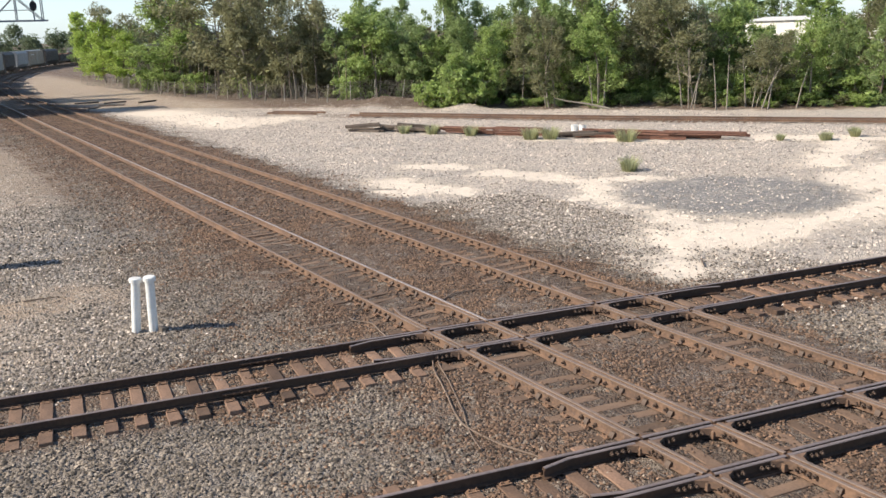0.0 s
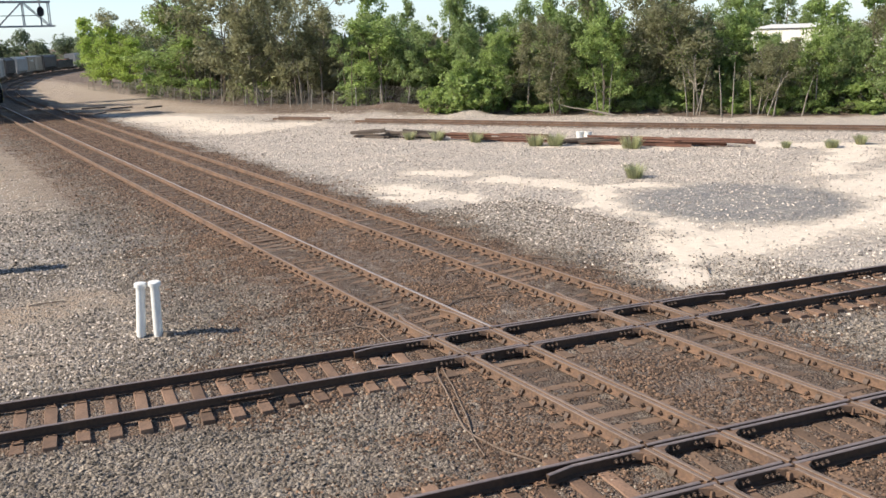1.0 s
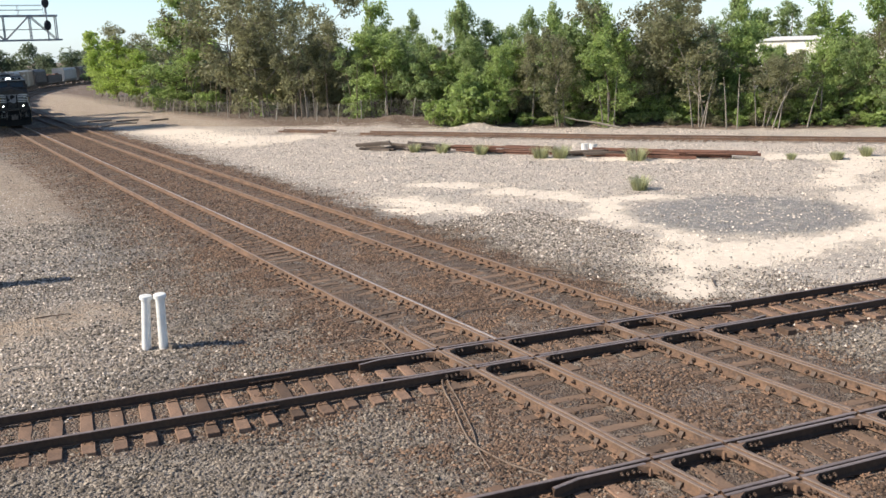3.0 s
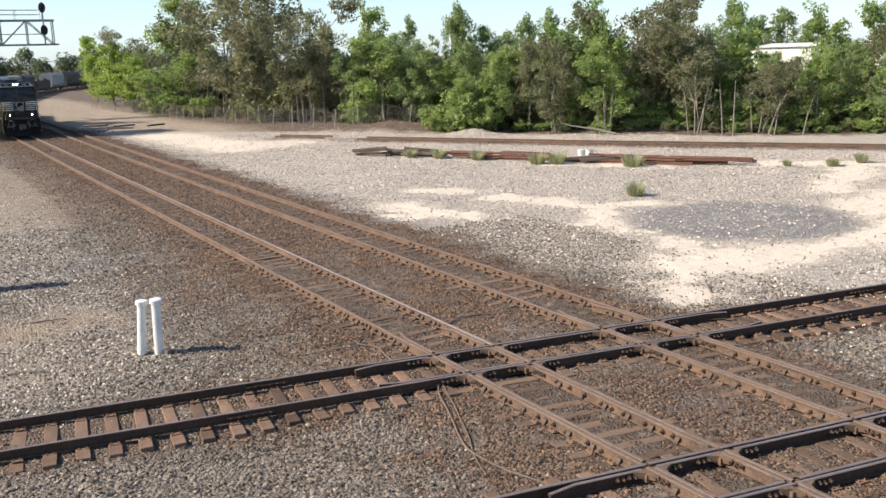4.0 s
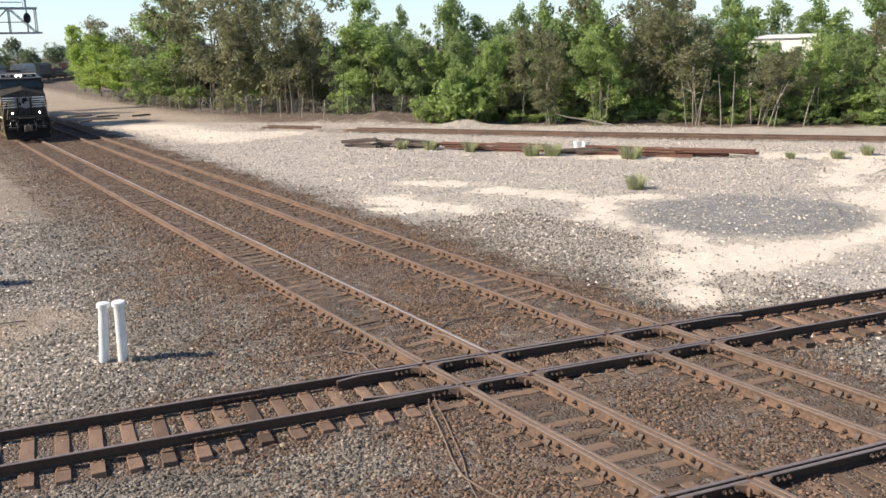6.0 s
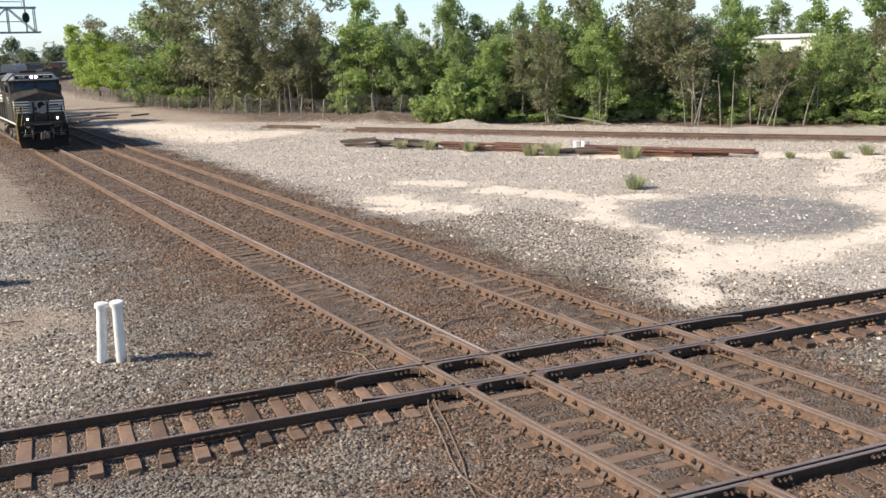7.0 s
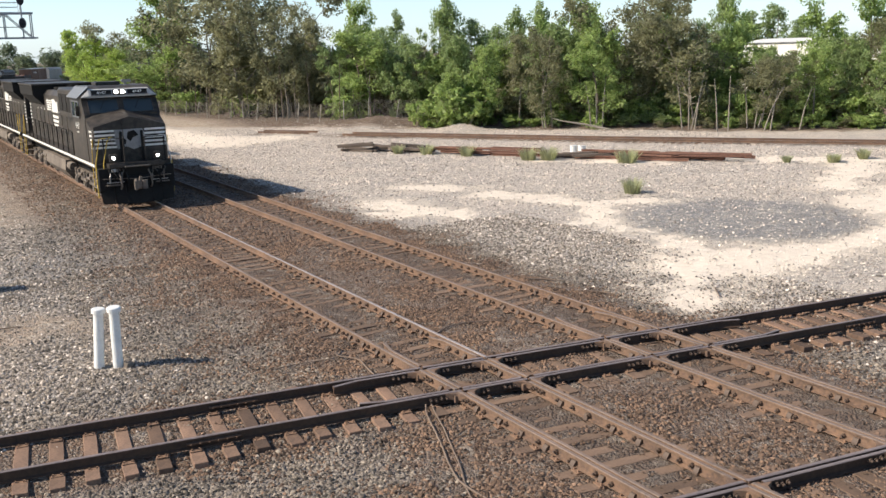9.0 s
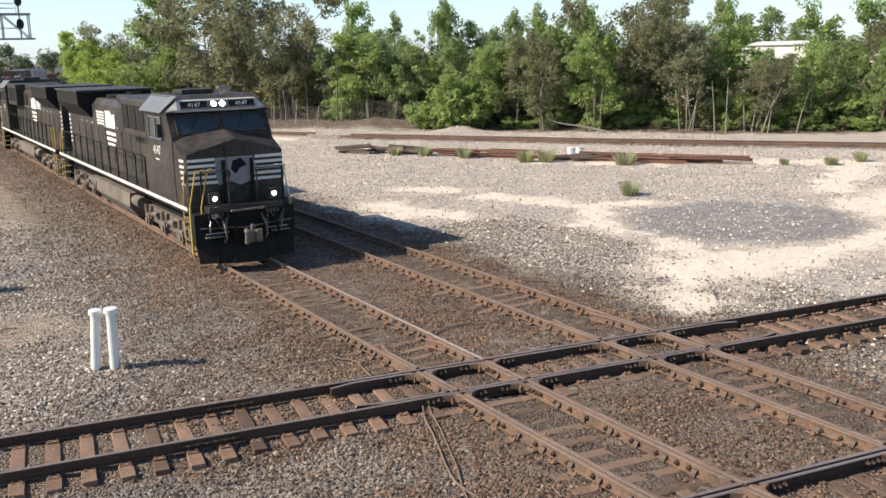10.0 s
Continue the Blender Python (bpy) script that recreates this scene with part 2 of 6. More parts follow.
def masks(x, y):
    wob = 1.0 * (vnoise(x, y, 1.3) - 0.5) + 0.8 * (vnoise(x, y, 0.45) - 0.5)
    sand = np.zeros_like(x)
    for x0, y0, x1, y1, r in SANDS:
        sand = np.maximum(sand, 1 - step(r * 0.3, r * 1.9 + 0.8, strip(x, y, x0, y0, x1, y1) + wob))
    xa = np.abs(x - bend(y) - SPACING / 2)
    brown = 1 - step(3.7, 5.2, xa + wob)
    brown = np.maximum(brown, np.where(x > 2, 0.2, 0.55) * (1 - step(4.2, np.where(x > 2, 6.8, 7.8), xa + 1.6 * wob)))
    brown = np.maximum(brown, 0.22 * step(1.0, -3.5, y + wob) * (1 - step(-2.0, 7.0, x)))
    brown = np.maximum(brown, 1 - step(0.75, 1.25, np.hypot((x - 2.0) / np.where(x > 2, 4.6, 5.4), (y + 2.2) / 6.4) + 0.2 * wob))
    for o in B_OFF:
        brown = np.maximum(brown, 0.85 * (1 - step(1.0, 2.2, np.abs(b_off(x, y) - o) + 0.4 * wob)))
    brown = np.maximum(brown, 0.5 * (1 - step(1.0, 2.2, siding_dist(x, y) + 0.5 * wob)))
    tan = 1.0 * (1 - step(0.45, 1.45, np.hypot((x + 7.6) / 2.5, (y - 10.4) / 1.6) + 0.7 * wob))
    tan = np.maximum(tan, 0.5 * (1 - step(0.5, 1.4, np.hypot((x + 9.0) / 1.6, (y - 6.4) / 1.6) + 0.7 * wob)))
    tan = np.maximum(tan, 0.8 * (1 - step(0.7, 1.4, np.hypot((x + 5.4) / 3.3, (y - 43.0) / 15.0) + 0.5 * wob)))
    tan = np.maximum(tan, 0.9 * step(60, 95, y) * step(8.0, 10.5, x - bend(y) + wob))
    tan = np.maximum(tan, 0.75 * (1 - step(2.0, 5.0, strip(x, y, 36, 15, 52, -5) + wob)))
    w = (x - 41.5) * 0.795 + (y - 44.0) * 0.607
    tan = np.maximum(tan, 0.9 * step(-3.0, -1.2, w + wob))
    brown = np.maximum(brown, 0.95 * step(-3.4, 0.2, w + 1.8 * wob) * step(0, 10, x - 15))
    brown = np.maximum(brown, 0.9 * step(1.0, 3.0, np.where(y > 60, x - np.interp(y, (60, 66, 74, 96, 127, 140, 200, 300), (36, 26.5, 23.6, 20.6, 20.0, 22.0, 36.0, 70.0)), -9) + wob))
    dark = 1 - step(0.8, 1.15, np.hypot((x - 18.2) / 4.8, (y - 9.8) / 4.3) + 0.15 * wob)
    dark = np.maximum(dark, 0.6 * (1 - step(0.7, 1.3, np.hypot((x + 5.6) / 3.2, (y - 17.5) / 5.5) + 0.4 * wob)))
    right = step(3.9, 7.0, xa + 0.6 * wob) * step(0, 2, x) * (0.3 + 0.7 * step(0.5, 2.5, b_off(x, y)))
    right = np.maximum(right, 0.5 * step(-3.6, -7.0, x + 1.2 * wob) * step(1.5, 7.0, y + wob))
    sand = sand * (1 - 0.9 * dark * step(12, 14, x))
    # oil and soot that the trains drop between the rails
    soot = np.maximum(1 - step(0.8, 1.7, np.abs(x - bend(y)) + 0.3 * wob), 1 - step(0.8, 1.7, np.abs(x - bend(y) - SPACING) + 0.3 * wob))
    return sand * (1 - 0.9 * (1 - step(4.6, 5.4, xa))), brown, tan * (1 - sand), dark, right, soot


def lines(*runs):
    out = []
    for a, b, s in runs:
        out.append(np.arange(a, b - s * 0.5, s))
    return np.unique(np.concatenate(out + [np.array([runs[-1][1]])]).round(4))


gx = np.concatenate([-np.geomspace(14, 3000, 34)[::-1][:-1], lines((-14, 13, 0.18), (13, 52, 0.42)), np.geomspace(52, 3000, 34)[1:]])
gy = np.concatenate([-np.geomspace(12, 3000, 30)[::-1][:-1], lines((-12, 21, 0.18), (21, 66, 0.45), (66, 150, 1.2)), np.geomspace(150, 3000, 30)[1:]])
GX, GY = np.meshgrid(gx, gy)
fx, fy = GX.ravel(), GY.ravel()
idx = np.arange(len(fx)).reshape(GX.shape)
quads = np.stack([idx[:-1, :-1], idx[:-1, 1:], idx[1:, 1:], idx[1:, :-1]], -1).reshape(-1, 4)


def ground_mat():
    m = bpy.data.materials.new("gravel_ground")
    m.use_nodes = True
    nt = m.node_tree
    n, l = nt.nodes, nt.links
    bs = n["Principled BSDF"]
    tc = n.new("ShaderNodeTexCoord")

    def noise_(scale, detail=5, rough=0.6):
        k = n.new("ShaderNodeTexNoise")
        k.inputs["Scale"].default_value, k.inputs["Detail"].default_value, k.inputs["Roughness"].default_value = scale, detail, rough
        l.new(tc.outputs["Object"], k.inputs["Vector"])
        return k.outputs["Fac"]

    def attr(name):
        k = n.new("ShaderNodeAttribute")
        k.attribute_name = name
        return k.outputs["Fac"]

    def rng_(v, a, b, c=0.0, d=1.0):
        k = n.new("ShaderNodeMapRange")
        for s, w in (("From Min", a), ("From Max", b), ("To Min", c), ("To Max", d)):
            k.inputs[s].default_value = w
        l.new(v, k.inputs["Value"])
        return k.outputs[0]

    def math_(op, a, b):
        k = n.new("ShaderNodeMath")
        k.operation = op
        for i, v in enumerate((a, b)):
            if isinstance(v, float):
                k.inputs[i].default_value = v
            else:
                l.new(v, k.inputs[i])
        return k.outputs[0]

    def mix_(f, a, b):
        k = n.new("ShaderNodeMix")
        k.data_type = "RGBA"
        if isinstance(f, float):
            k.inputs[0].default_value = f
        else:
            l.new(f, k.inputs[0])
        for i, v in ((6, a), (7, b)):
            if isinstance(v, tuple):
                k.inputs[i].default_value = (*v, 1)
            else:
                l.new(v, k.inputs[i])
        return k.outputs[2]

    vor = n.new("ShaderNodeTexVoronoi")
    vor.inputs["Scale"].default_value, vor.inputs["Randomness"].default_value = 17.0, 1.0
    l.new(tc.outputs["Object"], vor.inputs["Vector"])
    vor2 = n.new("ShaderNodeTexVoronoi")
    vor2.inputs["Scale"].default_value = 30.0
    l.new(tc.outputs["Object"], vor2.inputs["Vector"])
    cell = n.new("ShaderNodeSeparateColor")
    l.new(vor.outputs["Color"], cell.inputs[0])
    cell2 = n.new("ShaderNodeSeparateColor")
    l.new(vor2.outputs["Color"], cell2.inputs[0])
    grain, patch, fine = noise_(3.0), noise_(0.35), noise_(45.0, 3)
    pebble = math_("MULTIPLY", cell.outputs[0], cell2.outputs[1])
    grey = mix_(rng_(patch, 0.35, 0.65), (0.225, 0.188, 0.156), (0.175, 0.155, 0.138))
    pale = mix_(rng_(patch, 0.35, 0.65), (0.64, 0.555, 0.48), (0.52, 0.465, 0.415))
    col = mix_(attr("right"), grey, pale)
    col = mix_(math_("MULTIPLY", attr("dark"), rng_(grain, 0.25, 0.5)), col, (0.245, 0.24, 0.24))
    col = mix_(math_("MULTIPLY", attr("tan"), rng_(grain, 0.2, 0.6, 0.35, 1.0)), col, (0.38, 0.28, 0.195))
    br = mix_(rng_(grain, 0.35, 0.65), (0.165, 0.104, 0.070), (0.095, 0.062, 0.044))
    brf = rng_(math_("ADD", attr("brown"), math_("MULTIPLY", grain, 0.5)), 0.38, 0.95)
    col = mix_(brf, col, br)
    col = mix_(math_("MULTIPLY", attr("soot"), rng_(grain, 0.3, 0.7, 0.55, 0.95)), col, (0.092, 0.063, 0.047))
    # fist-sized lumps, which still show far off
    lump = n.new("ShaderNodeTexVoronoi")
    lump.inputs["Scale"].default_value = 8.0
    l.new(tc.outputs["Object"], lump.inputs["Vector"])
    lumps = n.new("ShaderNodeSeparateColor")
    l.new(lump.outputs["Color"], lumps.inputs[0])
    col = mix_(rng_(lumps.outputs[0], 0.6, 1.0, 0.0, 0.6), col, mix_(0.6, col, (0.17, 0.14, 0.12)))
    col = mix_(math_("MULTIPLY", rng_(lumps.outputs[1], 0.75, 1.0, 0.0, 0.6), rng_(brf, 0.0, 1.0, 1.0, 0.25)), col, mix_(0.45, col, (0.70, 0.64, 0.56)))
    # single stones, lighter and darker
    col = mix_(math_("MULTIPLY", rng_(pebble, 0.25, 0.75, 0.0, 0.55), rng_(attr("soot"), 0.0, 1.0, 1.0, 0.3)), col, mix_(0.5, col, (0.62, 0.56, 0.48)))
    col = mix_(rng_(cell2.outputs[2], 0.55, 1.0, 0.0, 0.6), col, mix_(0.65, col, (0.06, 0.05, 0.045)))
    sd = rng_(math_("ADD", attr("sand"), math_("MULTIPLY", math_("ADD", grain, math_("ADD", fine, noise_(1.6))), 1.15)), 1.80, 2.48)
    sandc = mix_(rng_(grain, 0.3, 0.7), (0.78, 0.68, 0.57), (0.64, 0.55, 0.455))
    col = mix_(sd, col, sandc)
    l.new(col, bs.inputs["Base Color"])
    bs.inputs["Roughness"].default_value = 0.95
    hgt = math_("ADD", math_("MULTIPLY", vor.outputs["Distance"], -1.0), math_("MULTIPLY", vor2.outputs["Distance"], -0.5))
    hgt = math_("MULTIPLY", hgt, rng_(sd, 0.0, 1.0, 1.0, 0.12))
    hgt = math_("ADD", hgt, math_("MULTIPLY", fine, 0.25))
    b = n.new("ShaderNodeBump")
    b.inputs["Strength"].default_value, b.inputs["Distance"].default_value = 1.0, 0.055
    l.new(hgt, b.inputs["Height"])
    l.new(b.outputs[0], bs.inputs["Normal"])
    return m


GROUND = ground_mat()
gm = raw_mesh("ground", np.stack([fx, fy, height(fx, fy)], 1), quads, GROUND)
for nm, val in zip(("sand", "brown", "tan", "dark", "right", "soot"), masks(fx, fy)):
    gm.attributes.new(nm, "FLOAT", "POINT").data.foreach_set("value", val.astype(np.float32))
gm.polygons.foreach_set("use_smooth", np.ones(len(gm.polygons), bool))
tagged(new("ground", gm), "grey gravel and white sand ground of a railway yard", "ground", kind="structure")

# ---- rails ----
PROFILE = [(-0.07, -0.178), (0.07, -0.178), (0.07, -0.165), (0.016, -0.145), (0.012, -0.055), (0.036, -0.045), (0.0375, -0.01), (0.027, 0.0),
           (-0.027, 0.0), (-0.0375, -0.01), (-0.036, -0.045), (-0.012, -0.055), (-0.016, -0.145), (-0.07, -0.165)]


def sweep(pts, lift=0.0, scale=1.0):
    """The rail's profile along a line of points; faces 7 and next are the running top."""
    pts = [Vector(p) for p in pts]
    v, f, k = [], [], len(PROFILE)
    for i, p in enumerate(pts):
        d = (pts[min(i + 1, len(pts) - 1)] - pts[max(i - 1, 0)]).normalized()
        r = Vector((d.y, -d.x, 0))
        v += [p + r * u * scale + Vector((0, 0, w + lift)) for u, w in PROFILE]
    for i in range(len(pts) - 1):
        for j in range(k):
            f.append((i * k + j, i * k + (j + 1) % k, (i + 1) * k + (j + 1) % k, (i + 1) * k + j))
    return v, f


def rail(name, pts, mats, parent, lift=0.0, label=""):
    v, f = sweep(pts, lift)
    k = len(PROFILE)
    n = len(pts) - 1
    bm = bmesh.new()
    vs = [bm.verts.new(p) for p in v]
    for i, q in enumerate(f):
        face = bm.faces.new([vs[a] for a in q])
        face.material_index = 1 if i % k in (6, 7, 8) else 0
    bm.faces.new(vs[:k])
    bm.faces.new(vs[-k:])
    bmesh.ops.recalc_face_normals(bm, faces=bm.faces)
    return part(name, bm, mats, parent, label)


def tie_mesh(name, material, length=2.6, seed=0):
    rnd = random.Random(seed)
    bm = boxed(-length / 2, length / 2, -0.115, 0.115, -0.17, 0.0)
    bmesh.ops.subdivide_edges(bm, edges=[e for e in bm.edges if abs((e.verts[0].co - e.verts[1].co).x) > 1], cuts=5)
    for v in bm.verts:
        v.co += Vector((rnd.uniform(-0.02, 0.02), rnd.uniform(-0.009, 0.009), rnd.uniform(-0.008, 0.008)))
    bmesh.ops.bevel(bm, geom=[e for e in bm.edges if e.calc_face_angle(0) > 1.0], offset=0.009, segments=1, affect="EDGES")
    me = bpy.data.meshes.new(name)
    bm.to_mesh(me)
    bm.free()
    me.materials.append(material)
    return me


TIES = [tie_mesh("tie", TIE, seed=i) for i in range(5)]
TIES_DARK = [tie_mesh("tie", TIE_DARK, seed=20 + i) for i in range(5)]
plate_me = bpy.data.meshes.new("tie_plate")
bm = boxed(-0.17, 0.17, -0.095, 0.095, 0.0, 0.016)
for sx in (-0.12, 0.12):
    for sy in (-0.06, 0.06):
        box(bm, sx - 0.014, sx + 0.014, sy - 0.014, sy + 0.014, 0.016, 0.045)
bm.to_mesh(plate_me)
bm.free()
plate_me.materials.append(PLATE)


def set_tie(parent, meshes, x, y, turn, z=-0.195, gauge=True, rnd=random):
    ob = new("tie", rnd.choice(meshes))
    ob.parent = parent
    m = pose(x, y, z + rnd.uniform(-0.012, 0.008), rnd.uniform(-0.6, 0.6), rnd.uniform(-0.3, 0.3), turn + rnd.uniform(-1.2, 1.2)) @ pose(rnd.uniform(-0.06, 0.06), 0, 0)
    ob.matrix_basis = m
    if gauge:
        for s in (-G, G):
            p = new("tie_plate", plate_me)
            p.parent = parent
            p.matrix_basis = pose(x, y, -0.193, 0, 0, turn) @ pose(s, 0, 0)
    return ob


def far_ties(parent, rows, material):
    bm = bmesh.new()
    for x, y, turn in rows:
        box(bm, -1.3, 1.3, -0.115, 0.115, -0.17, 0.0, pose(x, y, -0.215, 0, 0, turn))
    ob = part("far_ties", bm, material, parent)
    ob["kind"] = "stuff"
    return ob


def a_point(off, y):
    return (off + float(bend(y)), y, 0)


def cuts(lo, hi, gaps):
    """Stretches of lo..hi with the gaps left out."""
    out, at = [], lo
    for a, b in sorted(gaps):
        if a > at and b < hi:
            out.append((at, a))
            at = b
    return out + [(at, hi)]


FL = 0.0375 + 0.026     # middle of the flangeway, off the rail's middle
GUARD = 0.0375 + 0.052 + 0.03
rnd = random.Random(3)


def b_y(x, off):
    """y on a line of the crossing tracks at x."""
    return (off - BNOR.x * x) / BNOR.y


# the two main tracks
for ti, cx in enumerate((0.0, SPACING)):
    tr = thing("railway_track", "main line track with rusty brown rails on stained ballast" if ti else "main line track with polished and rusty rails on stained ballast", "railway track", group="main tracks", kind="structure")
    for s in (-1, 1):
        x = cx + s * G
        gaps = []
        for o in B_OFF:
            for sb in (-1, 1):
                y = b_y(x, o + sb * G - sb * FL)
                gaps.append((y - 0.026, y + 0.026))
        top = RAIL_SHINY if (ti == 0 and s == 1) else RAIL_TOP_BROWN
        for a, b in cuts(-40.0, 105.0, gaps):
            rail("rail", [a_point(x, a), a_point(x, b)], [RAIL_SIDE, top if b > 50 else RAIL_TOP_BROWN], tr)
        rail("rail", [a_point(x, y) for y in np.arange(105, 345, 8.0)], [RAIL_SIDE, top], tr)
        # guard rails through the crossing, broken at each crossing rail
        xg = x - s * GUARD
        ends = sorted(b_y(xg, o + sb * G) for o in B_OFF for sb in (-1, 1))
        for lo, hi in ((ends[0] - 2.6, ends[0] - 0.14), (ends[0] + 0.14, ends[1] - 0.14), (ends[1] + 0.14, ends[2] - 0.14), (ends[2] + 0.14, ends[3] - 0.14), (ends[3] + 0.14, ends[3] + 1.9)):
            pts = [(xg, lo, 0), (xg, hi, 0)]
            if lo < ends[0] - 1:
                pts = [(xg - s * 0.12, lo, 0), (xg, lo + 0.5, 0), (xg, hi, 0)]
            if hi > ends[3] + 1:
                pts = [(xg, lo, 0), (xg, hi - 0.5, 0), (xg - s * 0.12, hi, 0)]
            rail("guard_rail", pts, [RAIL_SIDE, RAIL_TOP_BROWN], tr, lift=-0.004)
            part("flangeway_filler", boxed(min(x, xg), max(x, xg), lo + 0.02 + (0.5 if lo < ends[0] - 1 else 0), hi - 0.02 - (0.5 if hi > ends[3] + 1 else 0), -0.16, -0.042), RAIL_SIDE, tr)
    y = -13.0
    while y < 55:
        bd = [abs(b_off(cx, y) - o) for o in B_OFF]
        if min(bd) > 0.55:
            set_tie(tr, TIES_DARK, cx, y, -8.0 if -7.5 < y < 2.5 else rnd.uniform(-1, 1), z=rnd.uniform(-0.212, -0.196) if -7.5 < y < 2.5 else rnd.uniform(-0.219, -0.2), rnd=rnd)
        y += 0.53
    far_ties(tr, [(cx + float(bend(v)), v, -math.degrees(math.asin(min(1, max(0, v - 105) / 400)))) for v in np.arange(55, 300, 0.55)], TIE_DARK)

# the two crossing tracks
for bi, off in enumerate(B_OFF):
    tr = thing("crossing_track", "crossing track with rails coloured dark for shade on weathered brown ties", "railway track", group="crossing tracks", kind="structure")

    def b_at(s, o):
        p = BDIR * s + BNOR * o
        return (p.x, p.y, 0)

    def s_at(xline, o):
        """Distance along the crossing track at which its line o meets x = xline."""
        return (xline - BNOR.x * o) / BDIR.x

    for sb in (-1, 1):
        o = off + sb * G
        gaps = []
        for cx in (0.0, SPACING):
            for s in (-1, 1):
                c = s_at(cx + s * G - s * FL, o)
                gaps.append((c - 0.026, c + 0.026))
        for a, b in cuts(-45.0, 90.0, gaps):
            rail("rail", [b_at(a, o), b_at(b, o)], [RAIL_SHADED, RAIL_TOP], tr, lift=0.004)
        og = o - sb * GUARD
        ends = sorted(s_at(cx + s * G, og) for cx in (0.0, SPACING) for s in (-1, 1))
        for lo, hi in ((ends[0] - 1.85, ends[0] - 0.14), (ends[0] + 0.14, ends[1] - 0.14), (ends[1] + 0.14, ends[2] - 0.14), (ends[2] + 0.14, ends[3] - 0.14), (ends[3] + 0.14, ends[3] + 2.0)):
            pts = [b_at(lo, og), b_at(hi, og)]
            if lo < ends[0] - 1:
                pts = [b_at(lo, og - sb * 0.12), b_at(lo + 0.5, og), b_at(hi, og)]
            if hi > ends[3] + 1:
                pts = [b_at(lo, og), b_at(hi - 0.5, og), b_at(hi, og - sb * 0.12)]
            rail("guard_rail", pts, [RAIL_SHADED, RAIL_TOP], tr, lift=-0.002)
        # joint bars on the open rail
        for c in ((-4.7, 11.5, -10.8) if sb > 0 else (-5.3, 9.2, -11.5)):
            bm = bmesh.new()
            for side in (-1, 1):
                p, q = Vector(b_at(c - 0.45, o + side * 0.026)), Vector(b_at(c + 0.45, o + side * 0.026))
                tube(bm, [p + Vector((0, 0, -0.10)), q + Vector((0, 0, -0.10))], 0.04, 6)
                for k in range(6):
                    w = p.lerp(q, (k + 0.5) / 6) + Vector((0, 0, -0.10))
                    tube(bm, [w, w + BNOR * side * 0.075], 0.02, 6)
            part("joint_bar", bm, RAIL_SHADED, tr)
    s = -42.0
    while s < 60:
        p = BDIR * s + BNOR * off
        if all(abs(abs(p.x - cx) - G) > 0.42 for cx in (0, SPACING)):
            set_tie(tr, TIES if (p.x < -1.5 or p.x > 6) else TIES_DARK, p.x, p.y, math.degrees(TH) + 90, z=rnd.uniform(-0.205, -0.186) if p.x < 6 else rnd.uniform(-0.215, -0.2), gauge=-16 < p.x < 28, rnd=rnd)
        s += 0.535
    # filler castings where the rails meet
    for cx in (0.0, SPACING):
        for s2 in (-1, 1):
            for sb in (-1, 1):
                x = cx + s2 * G
                p = Vector((x, b_y(x, off + sb * G), 0))
                bm = bmesh.new()
                box(bm, -0.21, 0.21, -0.21, 0.21, -0.175, -0.042, Matrix.Translation(p - Vector((s2 * 0.06, sb * 0.06, 0))) @ pose(0, 0, 0, 0, 0, math.degrees(TH) / 2), 0.01)
                # webs that fill the corners between the rails
                for fx_, fy_ in ((-1, -1), (-1, 1), (1, -1), (1, 1)):
                    ex = 0.036 if fx_ == s2 else GUARD + 0.036
                    ey = 0.036 if fy_ == sb else GUARD + 0.036
                    c0 = p + Vector((fx_ * ex, 0, 0)) + BNOR * fy_ * ey + BDIR * 0
                    c0.y = p.y + math.tan(TH) * fx_ * ex + fy_ * ey
                    tri = [c0, c0 + BDIR * fx_ * 0.26, c0 + BDIR * fx_ * 0.09 + Vector((0, fy_ * 0.09, 0)), c0 + Vector((0, fy_ * 0.26, 0))]
                    lo_, hi_ = [bm.verts.new(q + Vector((0, 0, -0.12))) for q in tri], [bm.verts.new(q + Vector((0, 0, -0.008))) for q in tri]
                    for k in range(4):
                        bm.faces.new((lo_[k], lo_[(k + 1) % 4], hi_[(k + 1) % 4], hi_[k]))
                    bm.faces.new(hi_)
                bmesh.ops.recalc_face_normals(bm, faces=bm.faces)
                part("frog_casting", bm, RAIL_SIDE, tr)

